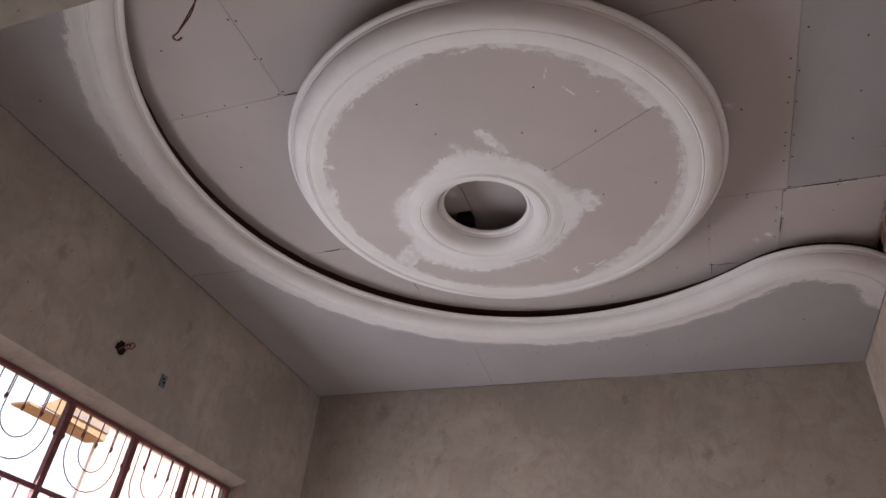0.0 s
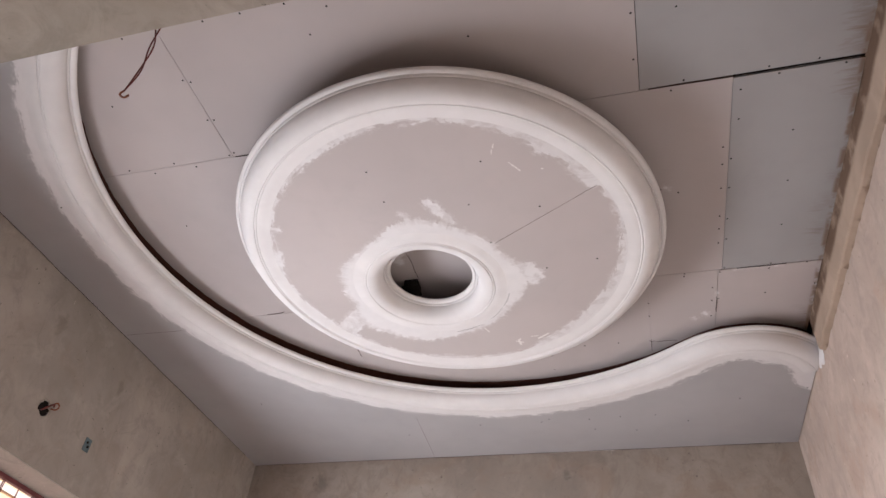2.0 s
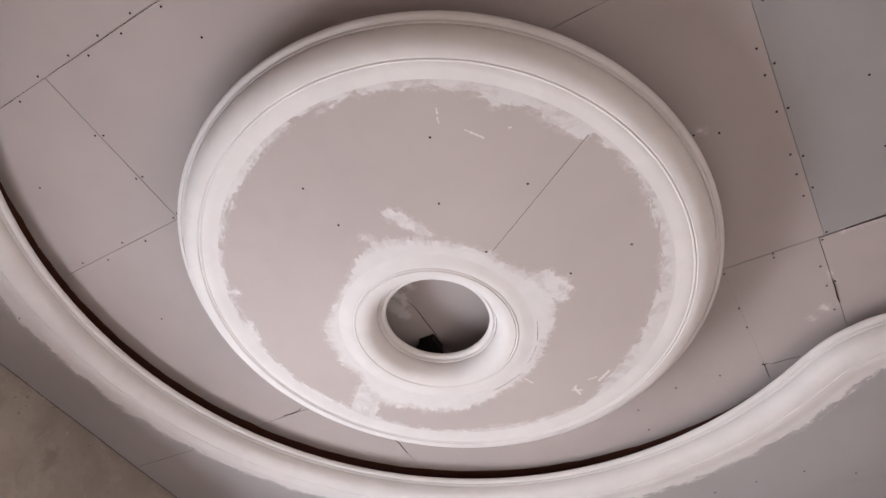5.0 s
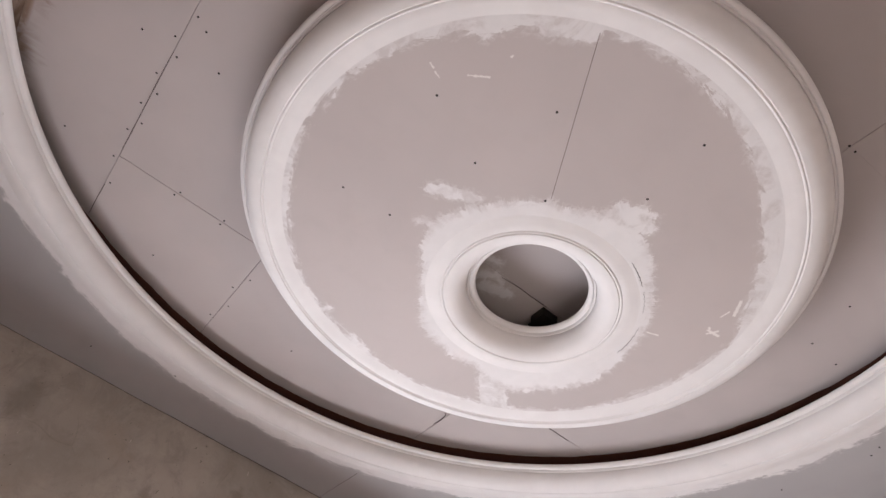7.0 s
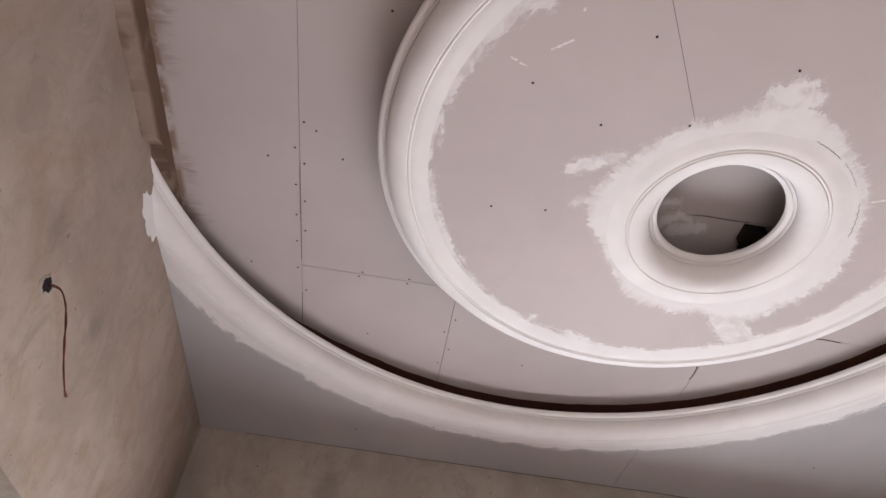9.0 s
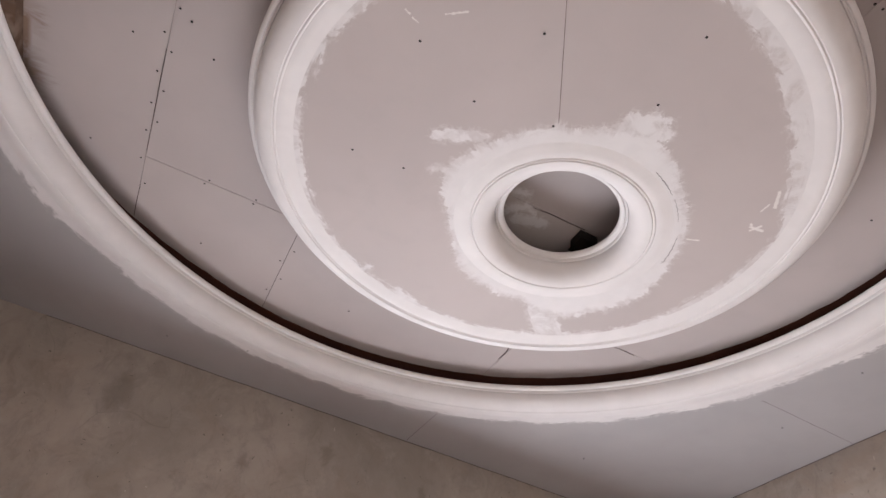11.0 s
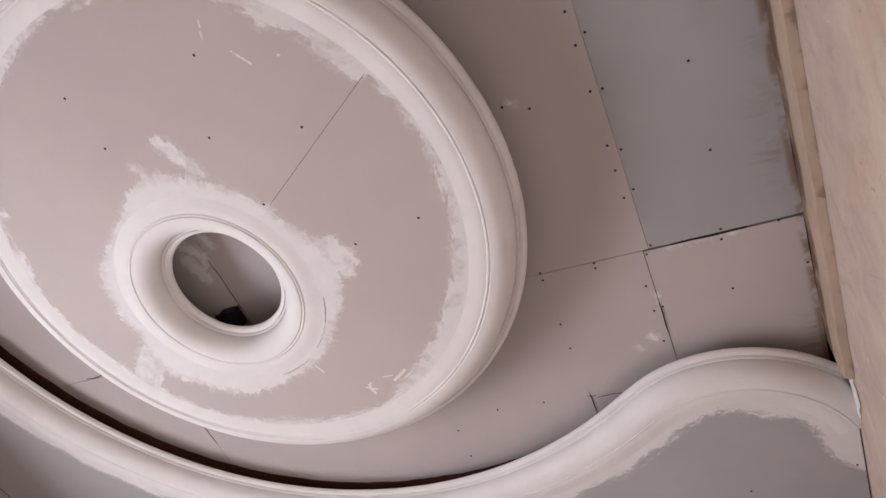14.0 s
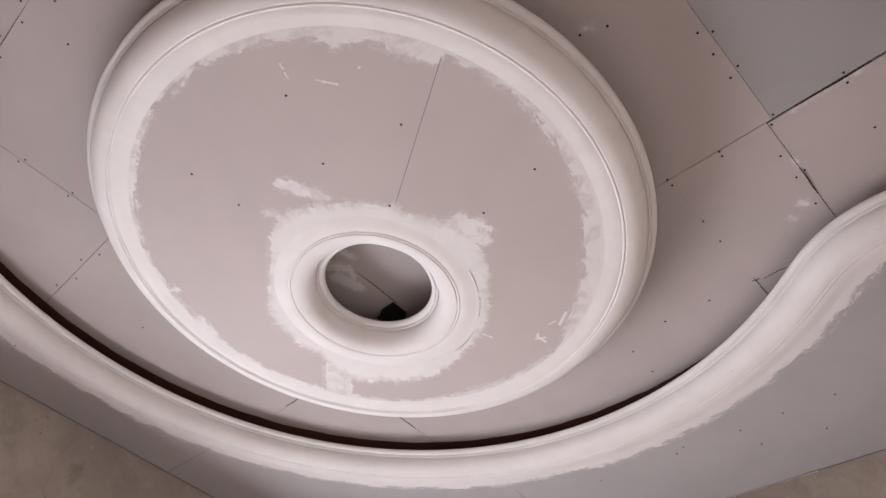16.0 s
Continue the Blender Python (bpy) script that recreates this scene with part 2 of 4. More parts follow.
def make_soffit():
    """Lower ceiling sheets; the second texture coordinate is the distance from the moulding's lip."""
    n = Nodes("soffit_plasterboard", 0.85)
    col = board_colour(n, LILAC, 0.05)
    uv = n.add("ShaderNodeUVMap", uv_map="along").outputs[0]
    s, d, _ = n.sep(uv)
    low = n.math("SUBTRACT", n.noise(2.2, 3, vec=n.scaled(uv, (1, 0, 0))), 0.5)
    mid = n.math("SUBTRACT", n.noise(9, 6, 0.7, n.scaled(uv, (1, 2.6, 0)), 1.0), 0.5)
    fine = n.math("SUBTRACT", n.noise(40, 5, 0.7, n.scaled(uv, (1, 2.0, 0)), 0.8), 0.5)
    edge = n.math("ADD", n.math("MULTIPLY", low, 0.10), n.math("ADD", n.math("MULTIPLY", mid, 0.12), n.math("MULTIPLY", fine, 0.04)))
    sdf = n.math("ADD", n.math("SUBTRACT", d, 0.230), edge)
    col, mask = putty_over(n, col, sdf, 0.016)
    return n.done(col, n.bump(n.math("ADD", mask, n.math("MULTIPLY", n.noise(90, 4), 0.2)), 0.22, 0.0015))


M_SOFFIT = make_soffit()


def make_moulding():
    n = Nodes("white_plaster_moulding", 0.62)
    col = n.mix(n.step(n.noise(6, 5, warp=0.6), 0.35, 0.7), (0.68, 0.655, 0.655), (0.72, 0.695, 0.695))
    col = n.mix(n.step(n.noise(2.0, 4), 0.55, 0.75, 0, 0.35), col, (0.65, 0.63, 0.635))
    return n.done(col, n.bump(n.math("ADD", n.noise(35, 5), n.math("MULTIPLY", n.noise(8, 3), 1.5)), 0.12, 0.003))


M_MOULD = make_moulding()


# First two entries hold near-left corner shade as well as grime; others are stains.
STAINS_AND_SHADE = [((0, 0.02, 3.12), 0.22), ((0, 0.75, 3.2), 0.10), ((0.6, D_BACK, 3.3), 0.07), ((0, 1.86, 3.24), 0.055), ((0, 2.45, 3.18), 0.04), ((0, 1.45, 3.05), 0.05), ((2.0, 0, 2.95), 0.07), ((1.55, 0, 2.95), 0.06), ((1.1, D_BACK, 2.9), 0.04), ((2.459, D_BACK, 3.303), 0.028), ((2.467, D_BACK, 3.127), 0.014), ((2.97, D_BACK, 2.885), 0.04), ((3.634, D_BACK, 2.704), 0.03), ((1.682, D_BACK, 2.808), 0.02)]


def make_render(name, base, dark, cracks=True, rust=0.0):
    """Cement render: clouds, damp blotches, trowel streaks, hairline cracks, sand grain."""
    n = Nodes(name, 0.93)
    cloud = n.noise(1.1, 5, 0.6, warp=0.6)
    smudge = n.noise(8.0, 6, 0.74, n.scaled(n.vec("ADD", n.coord, (5.1, 2.7, 8.8)), (1, 1, 0.7)), 0.9)
    col = n.mix(n.step(cloud, 0.32, 0.68), dark, base)
    col = n.mix(n.step(smudge, 0.44, 0.68, 0, 0.6), col, tuple(c * 0.64 for c in base))
    blot = n.noise(3.6, 6, 0.66, warp=0.3)
    col = n.mix(n.step(blot, 0.46, 0.72, 0, 0.5), col, tuple(c * 0.66 for c in base))
    pale = n.noise(5.2, 6, 0.7, n.vec("ADD", n.coord, (7.3, 1.1, 4.2)), 0.4)
    col = n.mix(n.step(pale, 0.50, 0.74, 0, 0.34), col, tuple(min(1, c * 1.22) for c in base))
    spot = n.noise(11, 4, 0.6, n.vec("ADD", n.coord, (2.1, 5.0, 0.7)), 0.5)
    col = n.mix(n.step(spot, 0.66, 0.76, 0, 0.4), col, tuple(c * 0.5 for c in base))
    for at, r in STAINS_AND_SHADE:
        gap = n.vec("LENGTH", n.scaled(n.vec("SUBTRACT", n.coord, at), (1, 1.3, 0.8)), out=1)
        gap = n.math("ADD", gap, n.math("MULTIPLY", n.math("SUBTRACT", n.noise(14, 5, 0.65, warp=0.8), 0.5), 0.16))
        col = n.mix(n.step(gap, r * 0.2, r * 1.25, 0.6, 0), col, tuple(c * 0.5 for c in base))
    if rust:
        seep = n.noise(2.6, 6, 0.62, n.vec("ADD", n.coord, (3.7, 8.2, 1.9)), 0.9)
        col = n.mix(n.step(seep, 0.50, 0.68, 0, rust), col, (base[0] * 0.72, base[1] * 0.55, base[2] * 0.42))
    pit = n.noise(34, 3, 0.6, n.vec("ADD", n.coord, (4.4, 0.3, 9.1)), 0.3)
    col = n.mix(n.step(pit, 0.70, 0.73, 0, 0.75), col, tuple(c * 0.3 for c in base))
    nick = n.noise(27, 4, 0.6, n.scaled(n.vec("ADD", n.coord, (1.7, 6.3, 2.2)), (1, 1, 0.6)), 0.6)
    col = n.mix(n.step(nick, 0.71, 0.75, 0, 0.45), col, tuple(min(1, c * 1.7) for c in base))
    trowel = n.noise(3.0, 5, 0.6, n.scaled(n.coord, (1, 1, 1.6)), 0.8)
    if cracks:
        v = n.add("ShaderNodeTexVoronoi", feature="DISTANCE_TO_EDGE")
        n.put(v.inputs["Vector"], n.vec("ADD", n.coord, n.scaled(n.add("ShaderNodeTexNoise").outputs[1], (0.6, 0.6, 0.6))))
        v.inputs["Scale"].default_value = 1.4
        crack = n.math("MULTIPLY", n.step(v.outputs[0], 0.0015, 0.004, 0.2, 0), n.step(n.noise(1.7, 2), 0.5, 0.62))
        col = n.mix(crack, col, tuple(c * 0.4 for c in base))
    grain = n.noise(160, 4, 0.7)
    h = n.math("ADD", n.math("MULTIPLY", trowel, 1.6), n.math("MULTIPLY", grain, 0.5))
    return n.done(col, n.bump(n.math("ADD", h, n.math("MULTIPLY", blot, 1.5)), 0.35, 0.006))


M_RENDER = make_render("grey_cement_render", (0.405, 0.360, 0.325), (0.300, 0.266, 0.239), rust=0.12)
M_BACK = make_render("beige_cement_render", (0.335, 0.285, 0.248), (0.25, 0.21, 0.18), rust=0.25)
M_PINK = make_render("pinkish_cement_render", (0.55, 0.448, 0.388), (0.45, 0.36, 0.308), rust=0.25)
M_BEAM = make_render("rough_beam_concrete", (0.37, 0.325, 0.28), (0.25, 0.215, 0.18), False)
# pale for filler; on the window head the paleness stands for bounced daylight
M_PLASTER = make_render("pale_filler_lit_lining", (0.56, 0.525, 0.49), (0.46, 0.43, 0.40), False)
M_NEAR = make_render("brownish_cement_render", (0.36, 0.295, 0.25), (0.27, 0.215, 0.178), False, 0.4)


def make_band(name, base, low):
    """Rough band with a line of dried mud along its foot and another under the ceiling sheets."""
    n = Nodes(name, 0.93)
    col = n.mix(n.step(n.noise(3.0, 5, 0.6, warp=0.6), 0.35, 0.7), tuple(c * 0.8 for c in base), base)
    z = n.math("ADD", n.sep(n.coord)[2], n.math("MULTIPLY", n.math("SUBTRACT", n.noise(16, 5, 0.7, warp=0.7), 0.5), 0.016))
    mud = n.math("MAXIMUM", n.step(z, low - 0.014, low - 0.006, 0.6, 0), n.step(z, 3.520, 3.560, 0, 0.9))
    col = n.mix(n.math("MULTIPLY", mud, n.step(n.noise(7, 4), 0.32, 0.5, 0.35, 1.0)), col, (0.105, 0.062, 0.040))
    return n.done(col, n.bump(n.noise(60, 5), 0.4, 0.004))


M_BAND_RIGHT = make_band("tan_rough_band", (0.42, 0.32, 0.25), 3.425)
M_BAND_NEAR = make_band("brown_rough_band", (0.30, 0.222, 0.178), 3.515)
M_FLOOR = make_render("dusty_concrete_floor", (0.44, 0.39, 0.358), (0.35, 0.31, 0.283), False)
M_EARTH = make_render("red_earth", (0.42, 0.30, 0.20), (0.34, 0.23, 0.15), False)
M_OUTWALL = make_render("pink_outdoor_render", (0.74, 0.60, 0.54), (0.68, 0.53, 0.47), False)


def plain(name, colour, rough=0.5, metal=0.0, spots=None):
    n = Nodes(name, rough)
    n.bsdf.inputs["Metallic"].default_value = metal
    col = n.mix(n.step(n.noise(18, 5, warp=0.5), 0.35, 0.7), tuple(c * 0.8 for c in colour), colour)
    if spots:
        col = n.mix(n.step(n.noise(45, 5, 0.7), 0.56, 0.7, 0, 0.8), col, spots)
    return n.done(col, n.bump(n.noise(120, 4), 0.15, 0.001))


M_IRON = plain("maroon_painted_iron", (0.17, 0.055, 0.06), 0.5, 0.0, (0.26, 0.13, 0.10))
M_SCREW = plain("black_screw", (0.02, 0.018, 0.017), 0.5, 0.3)
M_DARK = plain("near_black", (0.014, 0.010, 0.009), 0.95)
M_CU = plain("copper_wire", (0.24, 0.09, 0.05), 0.45, 0.5)
M_RED = plain("red_brown_wire_sleeve", (0.13, 0.028, 0.024), 0.45)
M_BLUE = plain("blue_grey_plastic", (0.11, 0.15, 0.17), 0.5, 0.0, (0.2, 0.22, 0.22))
M_STEEL = plain("galvanised_channel", (0.022, 0.018, 0.016), 0.6, 0.3)
M_TAN = plain("tan_fascia_board", (0.45, 0.29, 0.17), 0.75)
M_SHEET = plain("roof_sheet", (0.38, 0.30, 0.26), 0.5, 0.3)


# ---- mesh helpers ----
def finish(name, bm, mats, smooth=False, parent=None, label="", category="", group="", kind=""):
    bmesh.ops.recalc_face_normals(bm, faces=bm.faces[:])
    me = bpy.data.meshes.new(name)
    bm.to_mesh(me)
    bm.free()
    for m in mats if isinstance(mats, (list, tuple)) else [mats]:
        me.materials.append(m)
    if smooth:
        me.polygons.foreach_set("use_smooth", [True] * len(me.polygons))
        me.set_sharp_from_angle(angle=radians(35))
    ob = new(name, me)
    if parent is not None:
        ob.parent = parent
    return tagged(ob, label, category, group, kind)


def part(name, bm, material, parent, label="", smooth=False):
    return finish(name, bm, material, smooth, parent, label)


def box(bm, lo, hi, mat=0, bevel=0.0):
    """An axis-aligned block, with chamfered edges if asked."""
    ret = bmesh.ops.create_cube(bm, size=1)
    vs = ret["verts"]
    for v in vs:
        v.co = Vector([lo[i] + (v.co[i] + 0.5) * (hi[i] - lo[i]) for i in range(3)])
    faces = {f for v in vs for f in v.link_faces}
    for f in faces:
        f.material_index = mat
    if bevel:
        es = list({e for f in faces for e in f.edges})
        bmesh.ops.bevel(bm, geom=es, offset=bevel, segments=2, affect="EDGES", profile=0.5)
    return bm


def boxes(*items):
    bm = bmesh.new()
    for lo, hi in items:
        box(bm, lo, hi)
    return bm


def tube(points, r, sides=8, bm=None):
    """A round rod along points, with closed ends."""
    bm = bm or bmesh.new()
    pts = [Vector(p) for p in points]
    rings = []
    for i, p in enumerate(pts):
        t = (pts[min(i + 1, len(pts) - 1)] - pts[max(i - 1, 0)]).normalized()
        a = t.orthogonal() if abs(t.x) > 0.9 else t.cross(Vector((1, 0, 0)))
        a.normalize()
        b = t.cross(a)
        rr = r[i] if isinstance(r, (list, tuple)) else r
        rings.append([bm.verts.new(p + rr * (math.cos(k * math.tau / sides) * a + math.sin(k * math.tau / sides) * b)) for k in range(sides)])
    for u, v in zip(rings, rings[1:]):
        for k in range(sides):
            bm.faces.new((u[k], u[(k + 1) % sides], v[(k + 1) % sides], v[k]))
    bm.faces.new(rings[0])
    bm.faces.new(rings[-1][::-1])
    return bm


def curve_points(ctrl, n=8):
    """A smooth line through ctrl (Catmull-Rom)."""
    c = [Vector(p) for p in ctrl]
    c = [2 * c[0] - c[1]] + c + [2 * c[-1] - c[-2]]
    out = []
    for i in range(1, len(c) - 2):
        for k in range(n):
            t = k / n
            p0, p1, p2, p3 = c[i - 1:i + 3]
            out.append(0.5 * (2 * p1 + (p2 - p0) * t + (2 * p0 - 5 * p1 + 4 * p2 - p3) * t * t + (3 * p1 - p0 - 3 * p2 + p3) * t ** 3))
    return out + [c[-2]]


# ---- plan ----
W, D = 4.0, D_BACK  # room from x = 0 to W, y = 0 to D
Z_UP, Z_SOFFIT, Z_DISC = 3.622, 3.466, 3.40
C1, R1 = (2.218, 1.642), 1.692  # big sweep of the moulding's lip
C2, R2 = (3.602, 3.392), 0.537  # return sweep, at the right wall
TOP = 3.72


# ---- setting ----
def wall(name, items, mat, label):
    return finish(name, boxes(*items), mat, label=label, category="wall", kind="structure")


WIN = (0.95, 3.42, 1.0, 2.497)  # window: y from, to; z from, to
wall("wall_left", [((-0.2, -0.2, 0), (0, WIN[0], TOP)), ((-0.2, WIN[1], 0), (0, D + 0.2, TOP)), ((-0.2, WIN[0], 0), (0, WIN[1], WIN[2])), ((-0.2, WIN[0], WIN[3] + 0.038), (0, WIN[1], TOP))],
     M_RENDER, "stained grey cement-rendered wall with a barred window")
wall("wall_back", [((0, D, 0), (W + 0.2, D + 0.2, TOP))], M_BACK, "beige-grey cement-rendered wall, bare and blotchy")
DOOR_R = (1.0, 3.35, 2.5)  # opening in the right wall
wall("wall_right", [((W, 0, 0), (W + 0.2, DOOR_R[0], TOP)), ((W, DOOR_R[1], 0), (W + 0.2, D, TOP)), ((W, DOOR_R[0], DOOR_R[2]), (W + 0.2, DOOR_R[1], TOP))],
     M_PINK, "pinkish cement-rendered wall above a wide opening")
OPEN_N = (1.15, 3.9, 2.40)  # opening in the near wall, under the beam
wall("wall_near", [((0, -0.2, 0), (OPEN_N[0], 0, TOP)), ((OPEN_N[1], -0.2, 0), (W + 0.2, 0, TOP))], M_NEAR, "brown-blotched cement-rendered piers beside the wide opening")
beam = wall("beam", [((OPEN_N[0], -0.2, OPEN_N[2]), (OPEN_N[1], 0, TOP))], [M_NEAR, M_BEAM], "brown-blotched cement-rendered beam over the wide opening")
for f in beam.data.polygons:
    f.material_index = 0 if f.normal.y > 0.5 else 1


def ragged_band(name, a, b, depth, z0, z1, mat, label, lift=0.0):
    """A rough band along the top of a wall, from a to b in plan, standing depth proud, with an uneven lower edge."""
    a, b = Vector((*a, 0)), Vector((*b, 0))
    run = (b - a).length
    t = (b - a) / run
    out = Vector((-t.y, t.x, 0))
    n = int(run / 0.02)
    bm = bmesh.new()
    rows = []
    for k in range(n + 1):
        p = a + t * run * k / n
        q = p + out * (depth + 0.004 * noise.noise(Vector((k * 0.13, 3.1, z0))))
        low = z0 + 0.012 * noise.noise(Vector((k * 0.21, 0.7, z0))) + 0.006 * noise.noise(Vector((k * 0.9, 5.7, z0)))
        low += lift * min(1, max(0, (k / n * run - run + 0.42) / 0.06))  # the moulding runs under the last stretch
        rows.append([bm.verts.new((p.x, p.y, low - 0.008)), bm.verts.new((q.x - out.x * 0.006, q.y - out.y * 0.006, low)), bm.verts.new((q.x, q.y, low + 0.008)), bm.verts.new((q.x, q.y, z1))])
    for u, v in zip(rows, rows[1:]):
        for k in range(3):
            bm.faces.new((u[k], u[k + 1], v[k + 1], v[k]))
    return finish(name, bm, mat, label=label, category="wall band", kind="structure")


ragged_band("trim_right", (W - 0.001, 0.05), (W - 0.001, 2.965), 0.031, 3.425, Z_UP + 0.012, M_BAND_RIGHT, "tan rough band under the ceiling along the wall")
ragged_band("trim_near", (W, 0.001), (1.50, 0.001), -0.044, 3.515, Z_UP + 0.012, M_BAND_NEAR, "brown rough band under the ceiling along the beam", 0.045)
finish("floor", boxes(((-0.2, -4.2, -0.1), (6.2, D + 0.2, 0))), M_FLOOR, label="dusty bare concrete floor", category="floor", kind="structure")
finish("ceiling_slab", boxes(((-0.2, -4.2, TOP), (6.2, D + 0.2, TOP + 0.15))), M_BEAM, label="concrete slab over the ceiling", category="ceiling", kind="structure")
# hall behind the beam and passage beside the room, which close the place; outer openings unseen, assumed
wall("wall_hall_left", [((-0.2, -4.2, 0), (0, -0.2, TOP))], M_RENDER, "plain cement-rendered hall wall")
wall("wall_hall_right", [((6.0, -4.2, 0), (6.2, -0.2, TOP))], M_RENDER, "plain cement-rendered hall wall")
wall("wall_hall_end", [((0, -4.2, 0), (1.3, -4, TOP)), ((3.9, -4.2, 0), (6.0, -4, TOP)), ((1.3, -4.2, 2.6), (3.9, -4, TOP))], M_RENDER, "cement-rendered hall wall with an opening")
wall("wall_passage_end", [((4.2, D, 0), (6.2, D + 0.2, TOP))], M_RENDER, "plain cement-rendered passage wall")
wall("wall_passage_side", [((6.0, -0.2, 0), (6.2, 0.9, TOP)), ((6.0, 3.1, 0), (6.2, D, TOP)), ((6.0, 0.9, 2.4), (6.2, 3.1, TOP))], M_RENDER, "cement-rendered passage wall with an opening")


def make_ceiling():
    """Upper plasterboard ceiling: sheets with open joints; a near-black sheet added above darkens the joints."""
    sheets = [  # x0, x1, y0, y1, sheet kind, drop
        (0.0, 2.0195, 0.046, 0.5359, 0, 0), (2.02, 3.126, 0.046, 0.5359, 0, 1), (0.0, 1.2597, 0.5376, 1.228, 0, 1), (1.2615, 3.126, 0.5376, 1.228, 0, 0),
        (3.129, 3.968, 0.046, 1.223, 1, 2), (0.0, 1.884, 1.2305, 2.4328, 0, 0), (1.8860, 3.4884, 1.2305, 2.4328, 0, 0), (3.4900, 3.967, 1.240, 2.430, 1, 2),
        (0.0, 1.298, 2.4345, 4.12, 0, 1), (1.2987, 3.1105, 2.4345, 4.12, 0, 0), (3.1111, 3.4685, 2.4345, 4.12, 0, 1), (3.4708, 3.966, 2.440, 4.12, 0, 0)]
    bm = bmesh.new()
    for x0, x1, y0, y1, k, drop in sheets:
        z = Z_UP - 0.0012 * drop
        box(bm, (x0, y0, z), (x1, y1, z + 0.0115), k)
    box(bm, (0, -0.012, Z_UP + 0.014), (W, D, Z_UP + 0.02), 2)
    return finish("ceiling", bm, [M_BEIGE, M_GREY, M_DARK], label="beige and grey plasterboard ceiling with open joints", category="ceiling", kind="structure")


ceiling = make_ceiling()


# ---- mouldings ----
def crown():
    """Section of the moulding: (distance from the lip, height above the face it edges)."""
    pts = [(0.034, 0.086), (0.012, 0.094), (0.003, 0.094), (0.0, 0.091), (0.0, 0.087)]
    for k in range(1, 6):  # bead
        a = k / 5 * math.pi / 2
        pts.append((0.017 * (1 - math.cos(a)), 0.087 - 0.015 * math.sin(a)))
    pts += [(0.0185, 0.0760), (0.0215, 0.0755), (0.0235, 0.0690), (0.0255, 0.0650), (0.0285, 0.0640), (0.0300, 0.0665), (0.0308, 0.0690)]
    for k in range(0, 13):  # ovolo
        a = (1 - k / 12) * math.pi / 2
        pts.append((0.107 - 0.076 * math.sin(a), 0.066 * (1 - math.cos(a)) - 0.001))
    pts += [(0.1085, 0.0016), (0.1110, 0.0030), (0.1135, 0.0016), (0.1150, -0.0004), (0.1175, -0.0006), (0.1195, 0.0012), (0.1225, 0.0026), (0.1260, 0.0016), (0.150, 0.0040), (0.170, 0.0075), (0.188, 0.0098)]
    return pts


def revolved(centre, z, section, sides=160):
    bm = bmesh.new()
    rings = []
    for r, h in section:
        rings.append([bm.verts.new((centre[0] + r * math.cos(k * math.tau / sides), centre[1] + r * math.sin(k * math.tau / sides), z + h)) for k in range(sides)])
    for u, v in zip(rings, rings[1:]):
        for k in range(sides):
            bm.faces.new((u[k], u[(k + 1) % sides], v[(k + 1) % sides], v[k]))
    return bm


def make_disc():
    base = new("ceiling_medallion")
    tagged(base, "round hanging plasterboard medallion with white plaster rim and half-filled joints", "ceiling medallion")
    # face, with the opening cut through it
    bm = bmesh.new()
    n = 144
    z0, z1 = Z_DISC, Z_DISC + 0.0125
    loops = []
    for c, r in ((DISC, 0.955), (HOLE, 0.30)):
        for z in (z0, z1):
            loops.append([bm.verts.new((c[0] + r * math.cos(k * math.tau / n), c[1] + r * math.sin(k * math.tau / n), z)) for k in range(n)])
    for k in range(n):
        j = (k + 1) % n
        o0, o1, i0, i1 = loops
        bm.faces.new((o0[k], o0[j], i0[j], i0[k]))
        bm.faces.new((o1[k], o1[j], i1[j], i1[k])).material_index = 1
        bm.faces.new((o0[k], o0[j], o1[j], o1[k]))
        bm.faces.new((i0[k], i0[j], i1[j], i1[k]))
    part("face_board", bm, [M_DISC, M_KRAFT_SHADE], base, "beige plasterboard face smeared with white filler")
    sec = crown()
    part("outer_moulding", revolved(DISC, Z_DISC, [(1.045 - u, w - 0.009) for u, w in sec]), M_MOULD, base, "white plaster rim moulding", True)
    part("hole_moulding", revolved(HOLE, Z_DISC, [(0.214 + u, w - 0.009) for u, w in sec], 96), M_MOULD, base, "white plaster moulding round the lamp opening", True)
    part("support_ring", revolved(DISC, Z_DISC, [(0.772, 0.013), (0.772, 0.2195), (0.760, 0.2195), (0.760, 0.013), (0.772, 0.013)]), M_UPSTAND, base, "unseen board upstand, near-black to deepen the shade")
    # near-black ring added so the recess behind the opening's moulding stays in shade
    part("hole_shade", revolved(HOLE, Z_DISC, [(0.241, 0.0755), (0.44, 0.03), (0.44, 0.02), (0.241, 0.0735)], 96), M_SHADE_CRACK, base, "near-black ring added to shade the recess behind the inner moulding")
    ch = boxes(((1.805, 2.245, 3.572), (1.880, 2.325, Z_UP - 0.004)), ((1.795, 2.24, 3.566), (1.888, 2.33, 3.572)))
    part("hanger", ch, M_STEEL, base, "dark metal hanger")
    # open joint in the face
    a, b = Vector((2.912, 1.514, 0)), Vector((2.415, 1.799, 0))
    t = (b - a).normalized()
    s = Vector((-t.y, t.x, 0)) * 0.0007
    bm = bmesh.new()
    lo = [bm.verts.new(p + Vector((0, 0, Z_DISC - 0.0006))) for p in (a - s, a + s, b + s, b - s)]
    hi = [bm.verts.new(v.co + Vector((0, 0, 0.002))) for v in lo]
    bm.faces.new(lo)
    for k in range(4):
        bm.faces.new((lo[k], lo[(k + 1) % 4], hi[(k + 1) % 4], hi[k]))
    part("joint", bm, M_KRAFT_SHADE, base, "dark hairline joint")
    return base


medallion = make_disc()


